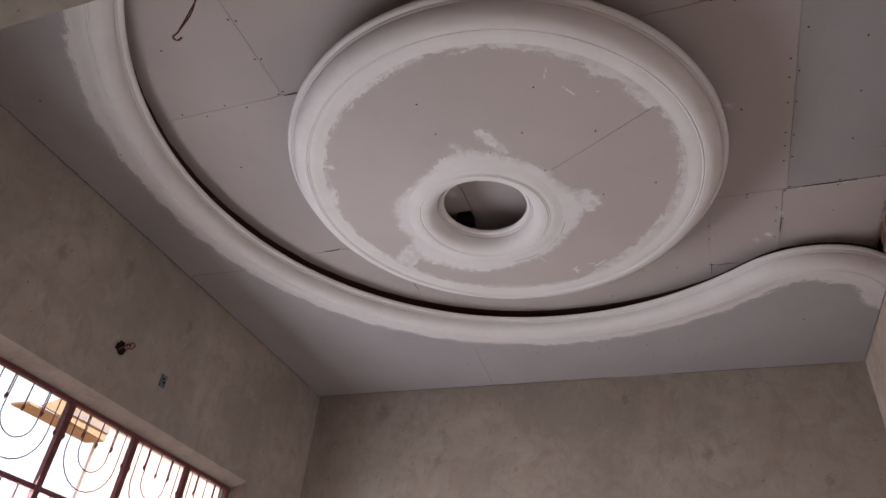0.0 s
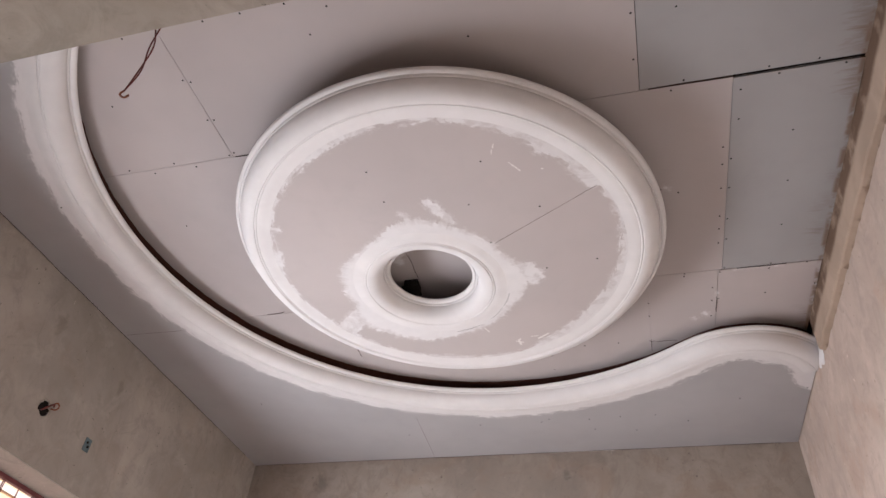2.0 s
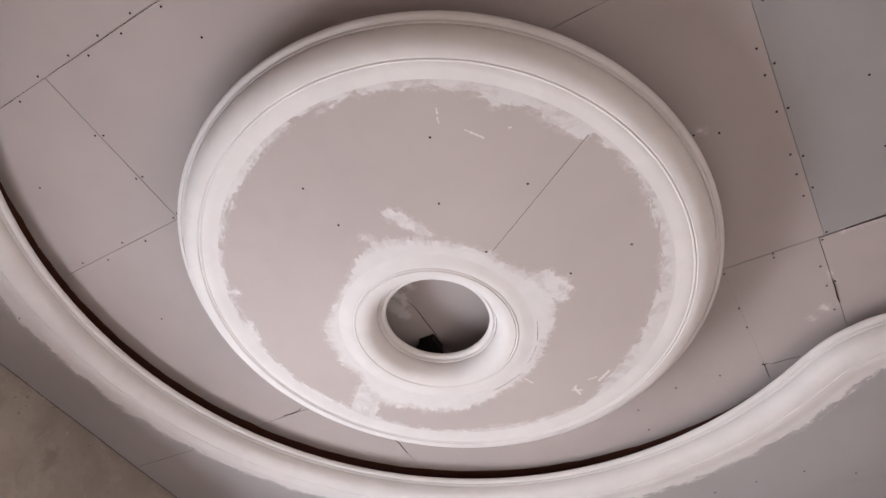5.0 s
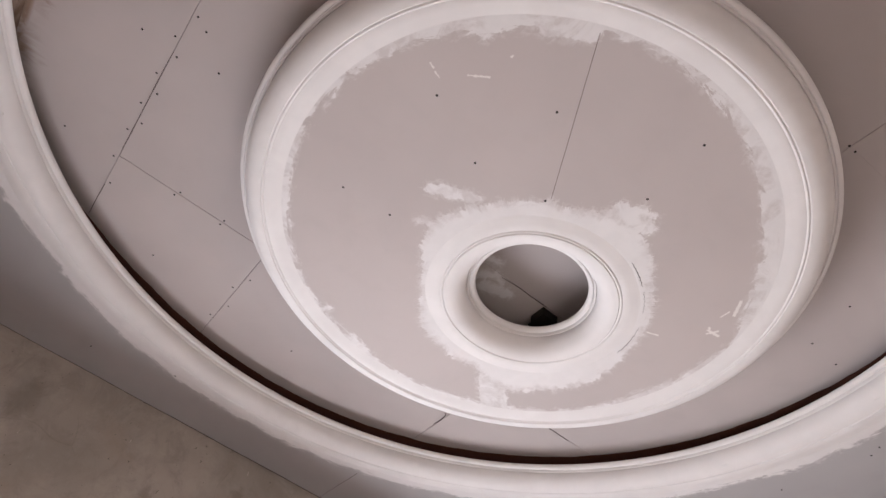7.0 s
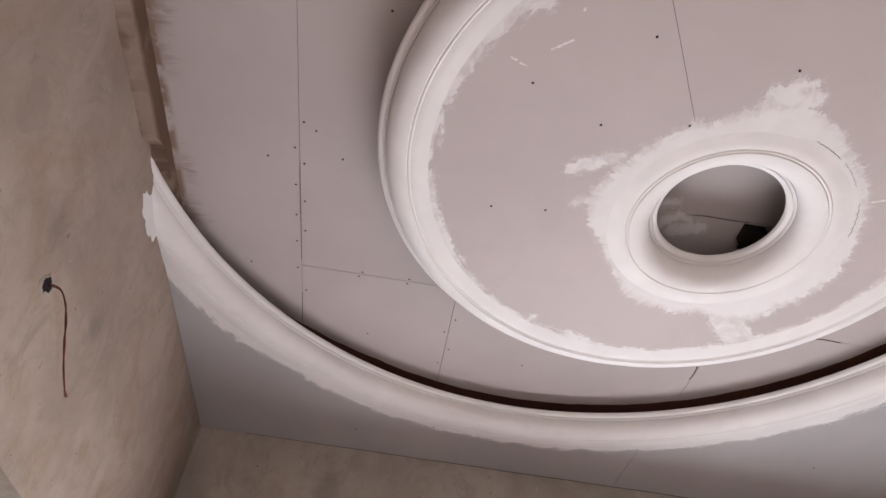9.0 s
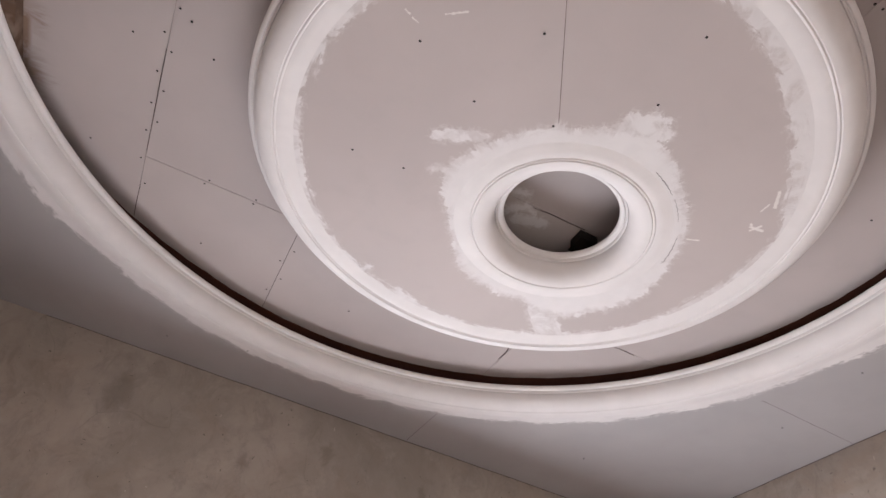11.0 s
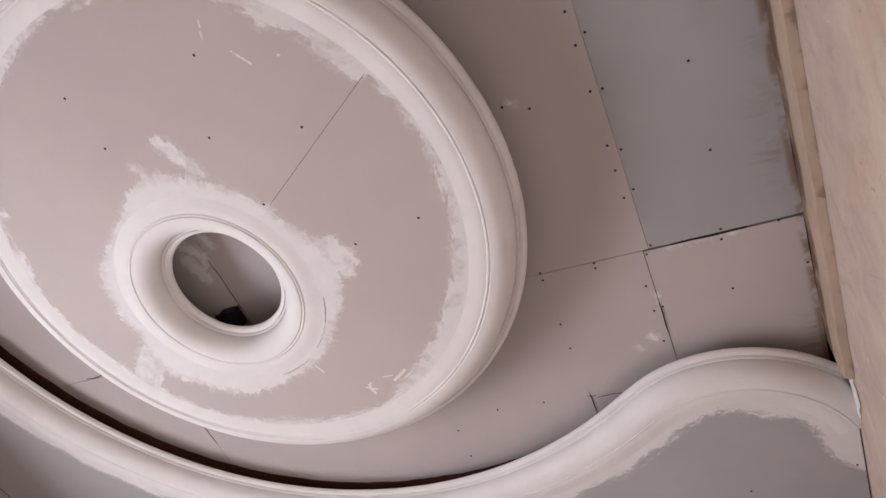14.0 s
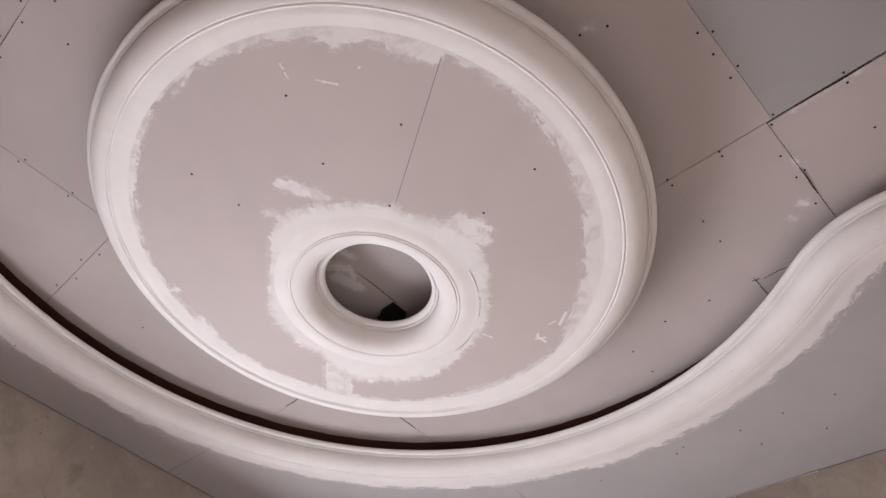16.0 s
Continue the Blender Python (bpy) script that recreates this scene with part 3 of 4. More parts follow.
def lip_path(step=0.02):
    """Points of the moulding's lip in plan, the way out from the room's middle, and the distance gone: two sweeps that touch."""
    join = math.atan2(C2[1] - C1[1], C2[0] - C1[0])
    a_start = -math.pi + math.asin(min(1, C1[1] / R1)) + 0.25
    out = []
    total = (a_start + math.tau) - join
    n = int(total * R1 / step)
    for k in range(n + 1):
        a = a_start + math.tau - total * k / n
        d = Vector((math.cos(a), math.sin(a)))
        out.append((Vector(C1) + R1 * d, d))
    b0 = join + math.pi
    end = math.acos(min(1, (W - C2[0]) / R2))
    b1 = math.tau - end + 0.35
    m = int((b1 - b0) * R2 / step * 1.5)
    for k in range(1, m + 1):
        b = b0 + (b1 - b0) * k / m
        d = Vector((math.cos(b), math.sin(b)))
        out.append((Vector(C2) + R2 * d, -d))
    return out


LIP = lip_path()


JOIN = math.atan2(C2[1] - C1[1], C2[0] - C1[0])


def lip_measure(x, y):
    """Distance gone along the moulding's lip, and distance out from it, of a point in plan."""
    u, v = x - C1[0], y - C1[1]
    if u * math.sin(JOIN) - v * math.cos(JOIN) > 0 and u > 0:
        p, q = x - C2[0], y - C2[1]
        if q > 0:
            return (math.atan2(q, p) + math.pi - JOIN) * R2 + 10.0, max(0.1, R2 - math.hypot(p, q) + 1.5 * q)
        return (math.atan2(q, p) - (JOIN - math.pi)) * R2 + 10.0, R2 - math.hypot(p, q)
    a = math.atan2(v, u)
    return 10.0 - ((a if a > JOIN - 0.001 else a + math.tau) - JOIN) * R1, math.hypot(u, v) - R1


def make_soffit_sheet():
    """Lower ceiling between the moulding and the walls; its inner margin lies behind the moulding."""
    nx, ny = 100, 103
    bm = bmesh.new()
    uvl = bm.loops.layers.uv.new("along")
    verts, info = {}, {}
    for i in range(nx + 1):
        for j in range(ny + 1):
            x, y = 0.002 + (W - 0.007) * i / nx, 0.002 + (D - 0.004) * j / ny
            sd = lip_measure(x, y)
            if sd[1] > 0.06:
                v = bm.verts.new((x, y, Z_SOFFIT))
                verts[i, j], info[v] = v, sd
    for (i, j) in list(verts):
        quad = [verts.get(k) for k in ((i, j), (i + 1, j), (i + 1, j + 1), (i, j + 1))]
        if all(quad):
            f = bm.faces.new(quad)
            for loop in f.loops:
                loop[uvl].uv = info[loop.vert]
    top = bmesh.ops.duplicate(bm, geom=bm.faces[:])["geom"]
    for g in top:
        if isinstance(g, bmesh.types.BMVert):
            g.co.z += 0.0125
        elif isinstance(g, bmesh.types.BMFace):
            g.material_index = 1
    return finish("ceiling_soffit", bm, [M_SOFFIT, M_KRAFT_SHADE], label="lowered grey plasterboard ceiling border with curved white edge", category="ceiling", kind="structure")


soffit = make_soffit_sheet()


def make_soffit_moulding():
    bm = bmesh.new()
    rows = []
    sec = crown()
    for p, d in LIP:
        row = []
        for u, w in sec:
            q = p + d * u
            row.append(bm.verts.new((min(q.x, W + 0.01), max(q.y, -0.01), Z_SOFFIT + w - 0.009)))
        rows.append(row)
    for r0, r1 in zip(rows, rows[1:]):
        for k in range(len(sec) - 1):
            bm.faces.new((r0[k], r1[k], r1[k + 1], r0[k + 1]))
    return part("edge_moulding", bm, M_MOULD, soffit, "white plaster moulding in a double sweep", True)


make_soffit_moulding()


def make_upstand():
    """Unseen board bent along the sweep, between the lowered border and the upper sheets; near-black to deepen the
    shade.
    """
    bm = bmesh.new()
    rows = []
    for p, d in LIP:
        row = []
        end = p + d * 0.232
        if end.x > W or end.y < 0:
            continue
        for u, z in ((0.22, Z_SOFFIT + 0.013), (0.22, Z_UP - 0.003), (0.232, Z_UP - 0.003), (0.232, Z_SOFFIT + 0.013)):
            q = p + d * u
            row.append(bm.verts.new((min(q.x, W + 0.01), max(q.y, -0.01), z)))
        rows.append(row)
    for r0, r1 in zip(rows, rows[1:]):
        for k in range(4):
            bm.faces.new((r0[k], r1[k], r1[(k + 1) % 4], r0[(k + 1) % 4]))
    return part("upstand", bm, M_UPSTAND, soffit, "unseen board upstand, near-black to deepen the shade")


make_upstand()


def make_gap_shade():
    """Dark strip added under the upper sheets as the shade over the hollow behind the moulding; cut unevenly, and
    narrower along the return sweep.
    """
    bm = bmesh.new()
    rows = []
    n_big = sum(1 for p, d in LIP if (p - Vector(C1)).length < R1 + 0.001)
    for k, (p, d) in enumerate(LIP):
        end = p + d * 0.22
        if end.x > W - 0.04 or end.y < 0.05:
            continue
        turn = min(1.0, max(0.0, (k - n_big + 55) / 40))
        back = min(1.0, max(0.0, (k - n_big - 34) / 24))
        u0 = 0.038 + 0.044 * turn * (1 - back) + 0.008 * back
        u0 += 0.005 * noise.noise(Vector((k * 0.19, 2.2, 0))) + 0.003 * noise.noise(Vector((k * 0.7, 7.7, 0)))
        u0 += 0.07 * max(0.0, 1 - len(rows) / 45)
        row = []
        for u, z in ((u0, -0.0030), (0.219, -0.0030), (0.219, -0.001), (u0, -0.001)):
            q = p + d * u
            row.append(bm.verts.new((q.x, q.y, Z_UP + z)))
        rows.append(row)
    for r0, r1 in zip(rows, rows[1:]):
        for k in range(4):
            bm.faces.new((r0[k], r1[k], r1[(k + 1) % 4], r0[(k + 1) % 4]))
    return part("gap_shade", bm, M_GAP_SHADE, soffit, "dark brown strip added as the shade in the gap")


make_gap_shade()
for a, b in (((1.525, 3.50), (1.494, 4.115)), ((0.02, 2.30), (0.40, 2.31))):
    a, b = Vector((*a, Z_SOFFIT - 0.0005)), Vector((*b, Z_SOFFIT - 0.0005))
    side = Vector((-(b - a).y, (b - a).x, 0)).normalized() * 0.0007
    bm = bmesh.new()
    lo = [bm.verts.new(v) for v in (a - side, a + side, b + side, b - side)]
    hi = [bm.verts.new(v.co + Vector((0, 0, 0.002))) for v in lo]
    bm.faces.new(lo)
    for k in range(4):
        bm.faces.new((lo[k], lo[(k + 1) % 4], hi[(k + 1) % 4], hi[k]))
    part("joint", bm, M_KRAFT_SHADE, soffit, "hairline joint")


# ---- screws ----
def screw_mesh(r=0.0045):
    bm = bmesh.new()
    bmesh.ops.create_cone(bm, cap_ends=True, segments=10, radius1=r, radius2=r * 0.75, depth=0.0016)
    me = bpy.data.meshes.new("screw")
    bm.to_mesh(me)
    bm.free()
    me.materials.append(M_SCREW)
    return me


SCREW = screw_mesh()


def screw(parent, x, y, z):
    ob = new("screw", SCREW)
    ob.location, ob.parent = (x, y, z), parent
    return ob


LINES_X = {3.499: (1.667, 1.844, 2.051, 2.197, 2.419), 3.463: (1.593, 1.694, 1.841, 2.026, 2.116, 2.219), 3.444: (2.578, 2.689, 2.831), 3.478: (2.450, 2.678),
           3.108: (2.427, 2.458, 2.664, 2.784), 3.748: (1.844, 2.135), 3.715: (2.661,), 3.274: (1.833, 0.878), 3.111: (0.870, 1.073), 1.247: (0.790, 1.005, 1.215), 1.277: (0.805, 1.010, 1.205),
           3.74: (0.60, 0.95, 1.55), 3.52: (1.30, 1.45)}
LINES_Y = {2.419: (3.723,), 2.458: (3.299, 3.718), 2.437: (3.301, 3.895), 0.520: (1.244, 1.409, 1.560, 1.720, 1.90), 0.555: (1.10, 1.475, 1.640, 1.830, 2.02), 1.21: (0.70, 0.95, 3.30, 3.62, 3.80), 1.25: (0.82, 1.05, 3.25, 3.66, 3.90),
           3.03: (2.921, 2.72), 3.11: (2.51,), 2.99: (1.615,)}
LOOSE = [(1.880, 0.70), (2.495, 0.838), (1.990, 0.60), (1.842, 0.417), (1.237, 0.315), (3.954, 2.620), (2.505, 3.27), (3.195, 1.802), (0.78, 1.62), (0.85, 0.85)]
for x0, ys in LINES_X.items():
    for y0 in ys:
        screw(ceiling, x0, y0, Z_UP - 0.0028)
for y0, xs in LINES_Y.items():
    for x0 in xs:
        screw(ceiling, x0, y0, Z_UP - 0.0028)
for x0, y0 in LOOSE:
    screw(ceiling, x0, y0, Z_UP - 0.0028)
for x0, y0 in ((2.455, 1.291), (2.658, 1.594), (1.957, 1.258), (2.350, 1.528), (1.977, 1.444), (2.398, 1.789), (2.629, 2.015), (2.873, 1.986)):
    screw(medallion, x0, y0, Z_DISC - 0.0008)
for x0, y0 in ((3.095, 3.648), (2.876, 3.647), (2.675, 3.66), (2.413, 3.633), (2.36, 3.662), (2.971, 3.843), (1.94, 3.661), (3.99, 3.42), (0.35, 1.25), (0.22, 0.85), (3.3, 3.75), (2.7, 3.8), (1.4, 3.75), (0.5, 3.2), (3.6, 3.5)):
    screw(soffit, min(x0, 3.97), y0, Z_SOFFIT - 0.0008)


# ---- window ----
def make_window():
    grille = new("window_grille")
    tagged(grille, "maroon painted iron burglar grille with scrolls in the window", "window grille")
    gx = -0.12
    y0, y1, z0, z1 = WIN[0] + 0.01, WIN[1] - 0.01, WIN[2] + 0.01, WIN[3] - 0.006
    for name, lo, hi in (("top_rail", (gx - 0.012, y0, z1 - 0.022), (gx + 0.012, y1, z1)), ("bottom_rail", (gx - 0.012, y0, z0), (gx + 0.012, y1, z0 + 0.022)),
                         ("side_rail", (gx - 0.012, y0, z0 + 0.022), (gx + 0.012, y0 + 0.022, z1 - 0.022)), ("side_rail", (gx - 0.012, y1 - 0.022, z0 + 0.022), (gx + 0.012, y1, z1 - 0.022))):
        part(name, box(bmesh.new(), lo, hi, 0, 0.002), M_IRON, grille)
    posts = [1.462, 1.965, 2.462, 2.955]
    for y in posts:
        part("post", box(bmesh.new(), (gx - 0.015, y - 0.017, z0 + 0.022), (gx + 0.015, y + 0.017, z1 - 0.022), 0, 0.002), M_IRON, grille)
    for z in (2.035, 1.45):
        part("cross_rail", box(bmesh.new(), (gx - 0.011, y0 + 0.022, z - 0.013), (gx + 0.011, y1 - 0.022, z + 0.013), 0, 0.002), M_IRON, grille)
    edges = [y0 + 0.022] + posts + [y1 - 0.022]
    for a, b in zip(edges, edges[1:]):
        w = b - a
        mid = (a + b) / 2
        ztop = z1 - 0.022
        # nested loops hanging from the top rail
        for half, low in ((0.36 * w, 2.10), (0.20 * w, 2.20)):
            pts = [(gx, mid - half, ztop)] + [(gx, mid - half * math.cos(k / 12 * math.pi), low + half - half * math.sin(k / 12 * math.pi)) for k in range(13)] + [(gx, mid + half, ztop)]
            part("scroll", tube(pts, 0.0030, 6), M_IRON, grille, smooth=True)
        # pointed drops
        for k, y in enumerate((a + 0.06 * w, a + 0.28 * w, mid, b - 0.28 * w, b - 0.06 * w)):
            zt = ztop - (0.15, 0.10, 0.115, 0.10, 0.15)[k]
            drop = tube([(gx, y, ztop), (gx, y, zt), (gx, y, zt - 0.008), (gx, y, zt - 0.018), (gx, y, zt - 0.034)], [0.0036, 0.0036, 0.008, 0.008, 0.001], 6)
            part("spike", drop, M_IRON, grille)
        # rods between the cross rails and below
        for k in range(1, 5):
            y = a + w * k / 5
            part("rod", tube([(gx, y, z0 + 0.02), (gx, y, 2.025)], 0.0045, 6), M_IRON, grille)
    return grille


make_window()


def make_window_head():
    """Splayed plaster lining under the head of the window, a little uneven along its length."""
    bm = bmesh.new()
    rows = []
    n = 60
    for k in range(n + 1):
        y = WIN[0] + 0.001 + (WIN[1] - WIN[0] - 0.002) * k / n
        j = 0.004 * noise.noise(Vector((k * 0.31, 1.7, 0))) + 0.0015 * noise.noise(Vector((k * 1.3, 4.1, 0)))
        rows.append([bm.verts.new((x, y, z)) for x, z in ((-0.001, WIN[3] + 0.0385), (0.003, WIN[3] + 0.034 + j), (-0.02, WIN[3] + 0.020 + j), (-0.075, WIN[3] + 0.006 + j * 0.7), (-0.105, WIN[3] - 0.003), (-0.199, WIN[3] - 0.003), (-0.199, WIN[3] + 0.0385))])
    for u, v in zip(rows, rows[1:]):
        for k in range(7):
            bm.faces.new((u[k], v[k], v[(k + 1) % 7], u[(k + 1) % 7]))
    bm.faces.new(rows[0])
    bm.faces.new(rows[-1])
    finish("window_head", bm, M_PLASTER, True, label="smooth plaster lining over the window, paled for bounced daylight", category="window lining", kind="structure")


make_window_head()
bm = bmesh.new()
box(bm, (-0.2, WIN[0], WIN[2] - 0.03), (0.03, WIN[1], WIN[2]), 0, 0.006)
finish("window_sill", bm, M_RENDER, label="rough cement window sill", category="window sill", kind="structure")


# ---- things on the walls ----
def make_socket_hole(name, at, axis, label, size=1.0):
    """A broken-out box hole with a ragged plaster rim."""
    base = new(name)
    base.location = at
    base.scale = (size, size, size)
    base.rotation_euler = (0, radians(90), 0) if axis == "x" else (radians(-90), 0, 0)
    tagged(base, label, "wall hole")
    rnd = random.Random(5)
    bm = bmesh.new()
    n = 18
    rim = [(0.026 + rnd.uniform(-0.006, 0.005)) for _ in range(n)]
    rows = []
    for f, h in ((1.35, 0.0008), (1.05, 0.004), (0.92, 0.001)):
        rows.append([bm.verts.new((rim[k] * f * math.cos(k * math.tau / n), rim[k] * f * math.sin(k * math.tau / n), h)) for k in range(n)])
    for u, v in zip(rows, rows[1:]):
        for k in range(n):
            bm.faces.new((u[k], u[(k + 1) % n], v[(k + 1) % n], v[k]))
    part("rim", bm, M_RENDER, base)
    # flat near-black disc stands in for the hole's shaded depth
    bm = bmesh.new()
    ring = [bm.verts.new((rim[k] * 0.95 * math.cos(k * math.tau / n), rim[k] * 0.95 * math.sin(k * math.tau / n), 0.0015)) for k in range(n)]
    bm.faces.new(ring)
    part("mouth", bm, M_DARK, base, "flat near-black disc for the hole's shaded depth")
    return base


hole_l = make_socket_hole("junction_hole", (0.0, 2.01, 2.807), "x", "dark round junction hole in the grey wall with curled copper ends", 1.5)
part("wire_loop", tube(curve_points([(0.004, 0.0, 0.002), (-0.018, 0.016, 0.014), (-0.034, 0.030, 0.020), (-0.030, 0.044, 0.018), (-0.014, 0.040, 0.016), (-0.008, 0.022, 0.012)], 5), 0.0028, 6), M_CU, hole_l, "bent copper wire", True)
part("wire_loop", tube(curve_points([(0.010, -0.006, 0.002), (-0.010, 0.006, 0.016), (-0.024, 0.020, 0.018), (-0.020, 0.030, 0.012)], 5), 0.003, 6), M_RED, hole_l, "short red wire", True)
make_socket_hole("junction_hole", (1.904, 0.0, 2.817), "y", "dark hole in the beam face from which wires hang")

cable = new("hanging_wire")
cable.location = (1.904, 0.0, 2.817)
tagged(cable, "pair of thin red-brown wires drooping from the hole in the beam", "wire")
for off in (-0.004, 0.004):
    ctrl = [(off, 0.002, 0.0), (0.012 + off, 0.05, -0.02), (0.022 + off * 1.8, 0.09, -0.07), (0.020 - off * 2, 0.118, -0.125), (0.010 + off * 1.5, 0.142, -0.19), (-0.012 - off, 0.165, -0.255), (-0.046, 0.182, -0.303)]
    part("strand", tube(curve_points(ctrl, 6), 0.0019, 6), M_RED, cable, smooth=True)
part("bare_end", tube(curve_points([(-0.045, 0.181, -0.301), (-0.056, 0.184, -0.308), (-0.048, 0.192, -0.313), (-0.034, 0.190, -0.310)], 4), 0.0026, 6), M_CU, cable, "bent bare end", True)

bm = bmesh.new()
box(bm, (0.0, 2.366, 2.752), (0.006, 2.414, 2.826), 0, 0.002)
fixture = finish("conduit_box", bm, M_BLUE, label="small blue-grey plastic box set in the wall plaster", category="conduit box")
for zz, yy in ((2.80, 2.384), (2.78, 2.396)):
    bm = bmesh.new()
    bmesh.ops.create_cone(bm, cap_ends=True, segments=10, radius1=0.008, radius2=0.007, depth=0.003, matrix=Matrix.Translation((0.0072, yy, zz)) @ Matrix.Rotation(radians(90), 4, "Y"))
    part("knockout", bm, M_DARK, fixture)


# ---- filler at the ends of the moulding ----
def make_smear(name, origin, across, rnd, w, h):
    """A thin torn-edged smear of filler on a wall."""
    bm = bmesh.new()
    n = 40
    mid = bm.verts.new(Vector(origin) + Vector((0.0, 0.0, 0.0)))
    ring = []
    for k in range(n):
        a = k * math.tau / n
        f = 1 + rnd.uniform(-0.14, 0.12) + 0.22 * noise.noise(Vector((2.2 * math.cos(a), 2.2 * math.sin(a), w)))
        ring.append(bm.verts.new(Vector(origin) + f * (w * math.cos(a) * Vector(across) + h * math.sin(a) * Vector((0, 0, 1)))))
    for k in range(n):
        bm.faces.new((mid, ring[k], ring[(k + 1) % n]))
    return finish(name, bm, M_MOULD, label="smear of white filler on the wall at the moulding's end", category="filler smear")


make_smear("filler_smear", (W - 0.003, 3.075, 3.495), (0, 1, 0), random.Random(3), 0.105, 0.088)
make_smear("filler_smear", (1.60, 0.002, 3.44), (1, 0, 0), random.Random(4), 0.12, 0.05)


# ---- outdoors ----
finish("ground", boxes(((-400, -400, -0.35), (400, 400, -0.12))), M_EARTH, label="bare reddish earth round the house", category="ground", kind="structure")


def make_neighbour():
    house = new("neighbour_house")
    tagged(house, "pink rendered neighbouring house with a tan eave", "house")
    part("wall", boxes(((-2.64, 4.47, -0.12), (-2.6, 10.0, 3.7))), M_OUTWALL, house)
    bm = bmesh.new()
    near = [bm.verts.new((-2.5, y, z)) for y, z in ((3.66, 3.33), (4.46, 3.30), (4.46, 3.50), (3.85, 3.49))]
    back = [bm.verts.new(v.co + Vector((-0.03, 0, 0))) for v in near]
    bm.faces.new(near)
    bm.faces.new(back[::-1])
    for k in range(4):
        bm.faces.new((near[k], near[(k + 1) % 4], back[(k + 1) % 4], back[k]))
    part("fascia", bm, M_TAN, house, "tan fascia board with a raked end")
    part("eave", boxes(((-2.75, 3.55, 3.30), (-2.53, 4.47, 3.32))), M_TAN, house, "tan eave boarding")
    part("batten", boxes(((-2.5, 3.98, 3.375), (-2.485, 4.46, 3.43))), M_SHEET, house)
    bm = bmesh.new()
    lo = [bm.verts.new(p) for p in ((-2.4, 4.5, 3.71), (-2.4, 10.4, 3.71), (-2.7, 10.4, 3.80), (-2.7, 4.5, 3.80), (-3.0, 4.5, 3.71), (-3.0, 10.4, 3.71))]
    hi = [bm.verts.new(v.co + Vector((0, 0, 0.03))) for v in lo]
    for q in ((0, 1, 2, 3), (3, 2, 5, 4)):
        bm.faces.new([lo[k] for k in q])
        bm.faces.new([hi[k] for k in q])
    for q in ((0, 1), (0, 3), (3, 4), (4, 5), (1, 2), (2, 5)):
        bm.faces.new((lo[q[0]], lo[q[1]], hi[q[1]], hi[q[0]]))
    part("roof", bm, M_SHEET, house, "metal roof sheets")
    return house


make_neighbour()


# ---- hairline cracks and torn joints ----
def make_crack(parent, pts, z, width, label="dark hairline crack"):
    """A thin dark groove along pts in plan, tapering at both ends."""
    bm = bmesh.new()
    rows = []
    c = [Vector((*p, 0)) for p in pts]
    for i, p in enumerate(c):
        t = (c[min(i + 1, len(c) - 1)] - c[max(i - 1, 0)]).normalized()
        f = 0.25 + 0.75 * math.sin(math.pi * (i + 0.5) / len(c))
        side = Vector((-t.y, t.x, 0)) * width * f * 0.5
        rows.append([bm.verts.new((p - side).to_3d() + Vector((0, 0, z))), bm.verts.new((p + side).to_3d() + Vector((0, 0, z)))])
    for u, v in zip(rows, rows[1:]):
        bm.faces.new((u[0], u[1], v[1], v[0]))
    ext = bmesh.ops.extrude_face_region(bm, geom=bm.faces[:])["geom"]
    for g in ext:
        if isinstance(g, bmesh.types.BMVert):
            g.co.z += 0.0015
    return part("crack", bm, M_SHADE_CRACK, parent, label)


def arc_points(c, r, a0, a1, n=14, wobble=0.002):
    return [(c[0] + (r + wobble * math.sin(k * 2.3)) * math.cos(radians(a0 + (a1 - a0) * k / n)), c[1] + (r + wobble * math.sin(k * 2.3)) * math.sin(radians(a0 + (a1 - a0) * k / n))) for k in range(n + 1)]


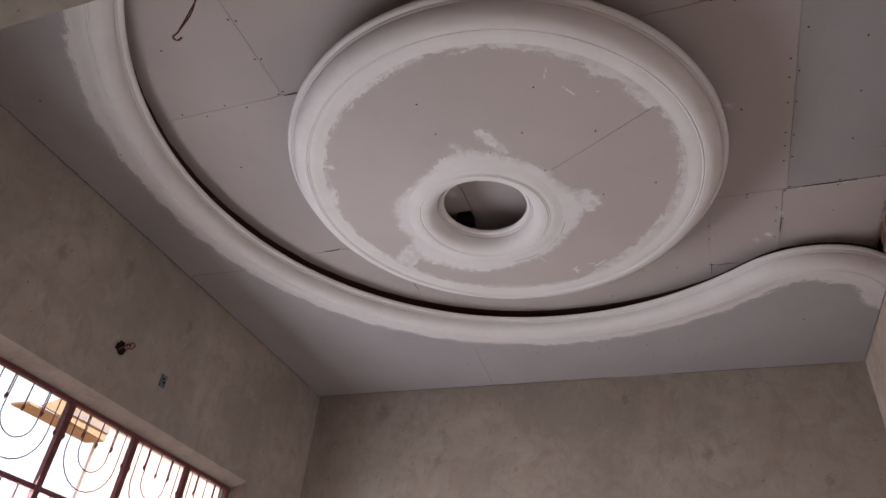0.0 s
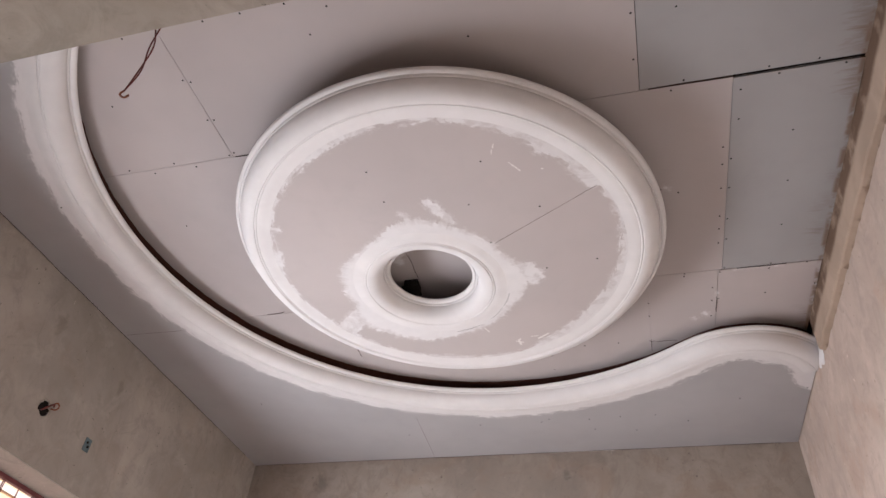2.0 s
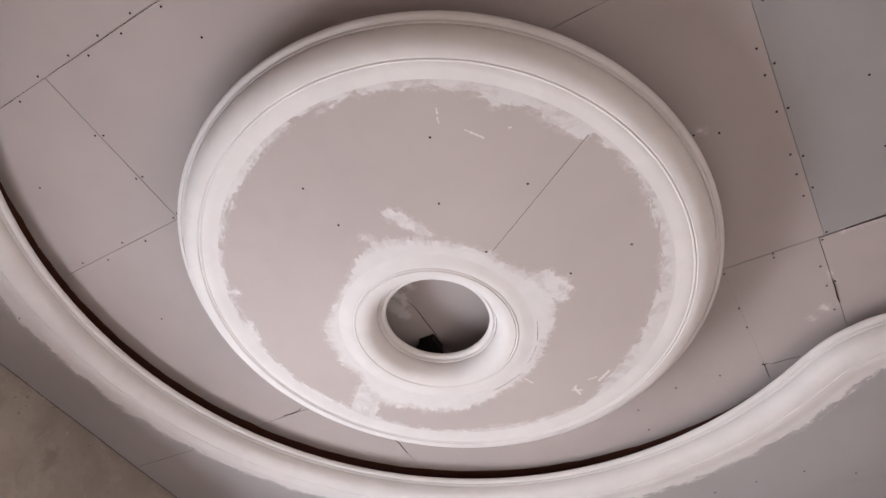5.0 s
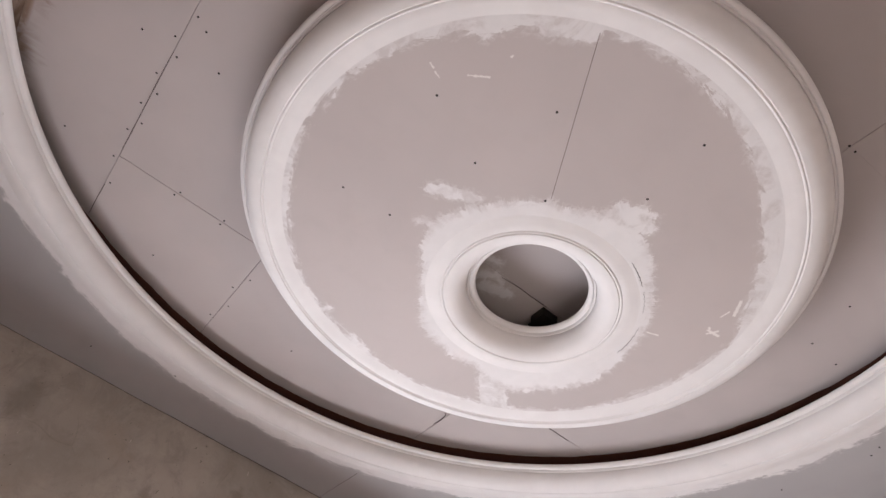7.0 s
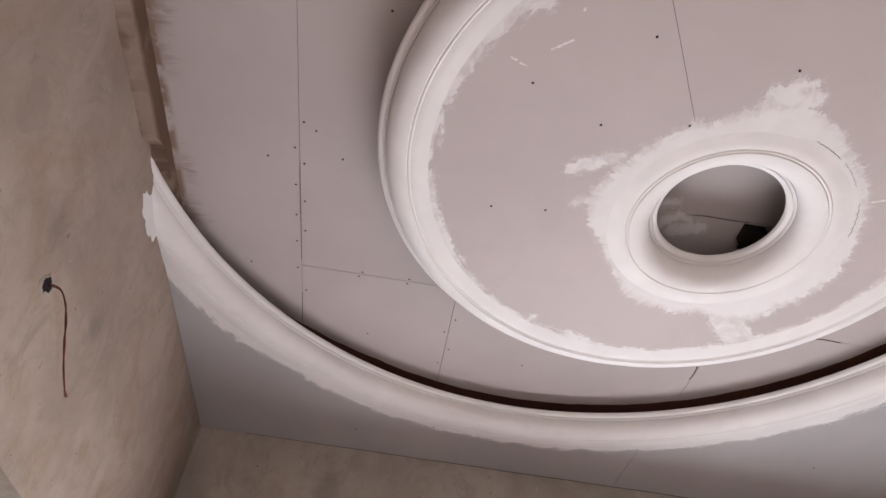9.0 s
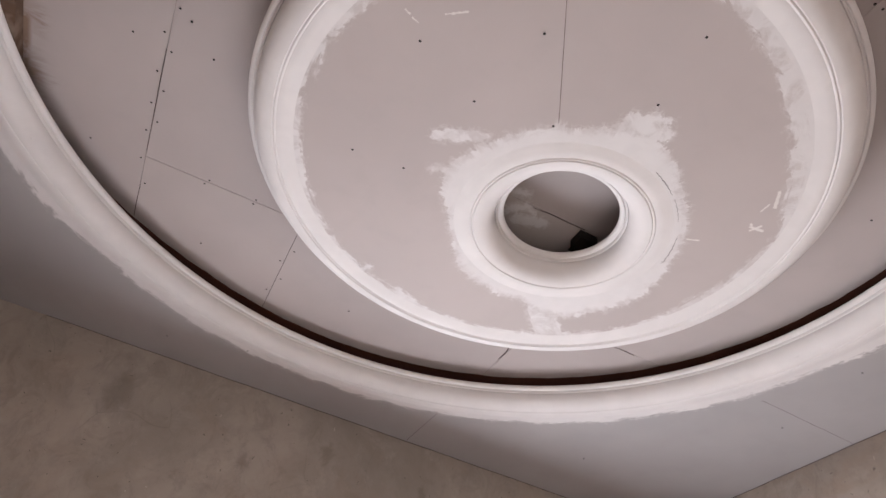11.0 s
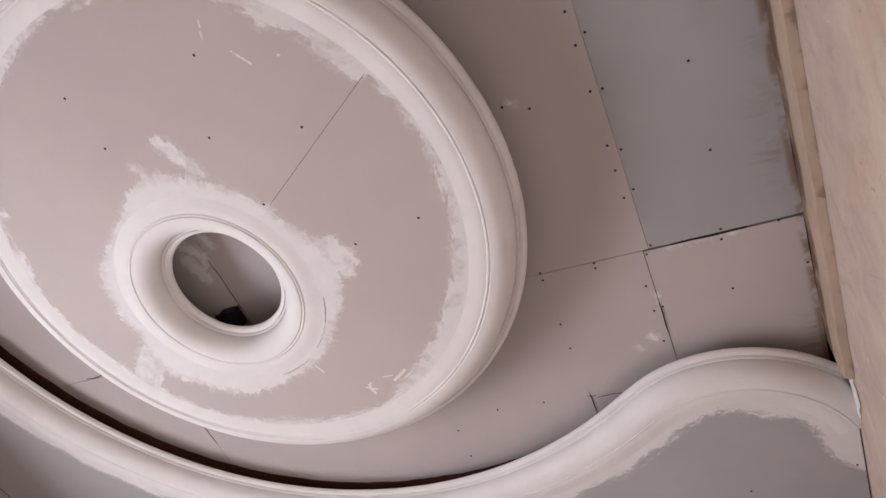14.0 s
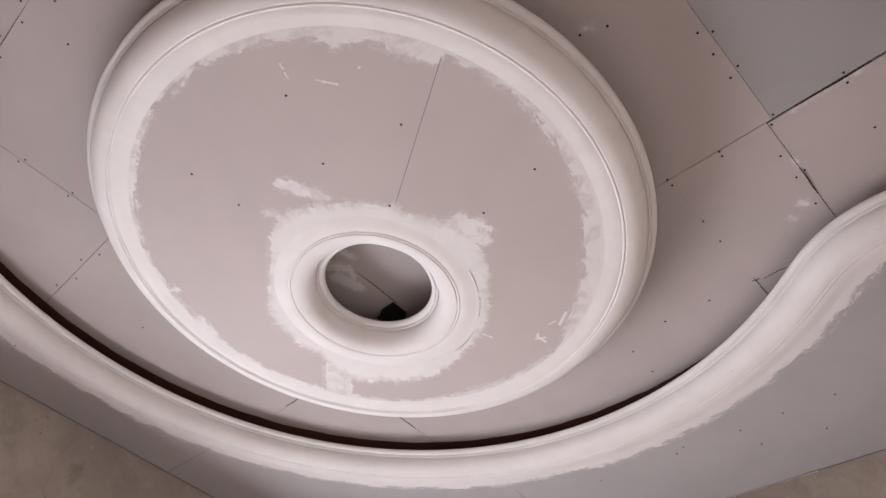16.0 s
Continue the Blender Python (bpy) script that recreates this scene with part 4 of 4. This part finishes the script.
make_crack(medallion, arc_points(HOLE, 0.408, 17, 33), Z_DISC - 0.0012, 0.0016)
make_crack(medallion, arc_points(HOLE, 0.410, 36, 52), Z_DISC - 0.0010, 0.0008)
make_crack(medallion, arc_points(HOLE, 0.415, 62, 84), Z_DISC - 0.0012, 0.001)
for pts, w in (([(3.112, 3.02), (3.113, 3.06), (3.111, 3.10), (3.112, 3.14)], 0.003), ([(3.10, 3.035), (3.115, 3.04), (3.13, 3.038)], 0.003), ([(3.14, 3.05), (3.20, 3.045), (3.26, 3.05)], 0.002),
               ([(0.87, 2.425), (0.92, 2.43), (0.975, 2.424), (0.99, 2.41)], 0.004), ([(1.272, 1.229), (1.30, 1.2305), (1.34, 1.231), (1.40, 1.2315)], 0.005),
               ([(3.469, 2.66), (3.471, 2.71), (3.468, 2.76), (3.47, 2.80)], 0.005), ([(3.16, 1.227), (3.30, 1.2265), (3.44, 1.229), (3.498, 1.231)], 0.010),
               ([(3.56, 2.436), (3.62, 2.434), (3.70, 2.437), (3.80, 2.435)], 0.006), ([(1.30, 0.5365), (1.50, 0.537), (1.72, 0.536), (1.84, 0.537)], 0.0015), ([(0.86, 0.537), (0.95, 0.536), (1.08, 0.538)], 0.0025),
               ([(1.878, 2.02), (1.886, 2.10), (1.884, 2.18), (1.887, 2.26)], 0.0022), ([(1.298, 2.79), (1.300, 2.87), (1.297, 2.95)], 0.003)):
    make_crack(ceiling, pts, Z_UP - 0.0032, w)
for run, label in (([(0.005 + 0.002 * math.sin(k * 1.9), 0.25 + 0.16 * k) for k in range(24)], "dark open joint along the wall"), ([(0.05 + 0.16 * k, D - 0.005 - 0.002 * math.sin(k * 2.3)) for k in range(25)], "dark open joint along the wall")):
    make_crack(soffit, run, Z_SOFFIT - 0.0014, 0.0032, label)
# knife marks and drips along the soffit's back edge
for x0, x1 in ((2.35, 2.80),):
    bm = bmesh.new()
    pts = [(x0 + (x1 - x0) * k / 12, D - 0.006 - 0.004 * noise.noise(Vector((k * 0.7, x0, 0)))) for k in range(13)]
    rows = [[bm.verts.new((x, y - 0.002 * (0.4 + 0.6 * math.sin(math.pi * (k + 0.5) / 13)), Z_SOFFIT - 0.001)), bm.verts.new((x, D - 0.001, Z_SOFFIT - 0.001)), bm.verts.new((x, D - 0.001, Z_SOFFIT - 0.003 - 0.0015 * math.sin(k * 1.7)))] for k, (x, y) in enumerate(pts)]
    for u, v in zip(rows, rows[1:]):
        bm.faces.new((u[0], u[1], v[1], v[0]))
        bm.faces.new((u[1], u[2], v[2], v[1]))
    finish("filler_smear", bm, M_PLASTER, label="thin run of white filler where wall meets ceiling", category="filler smear")
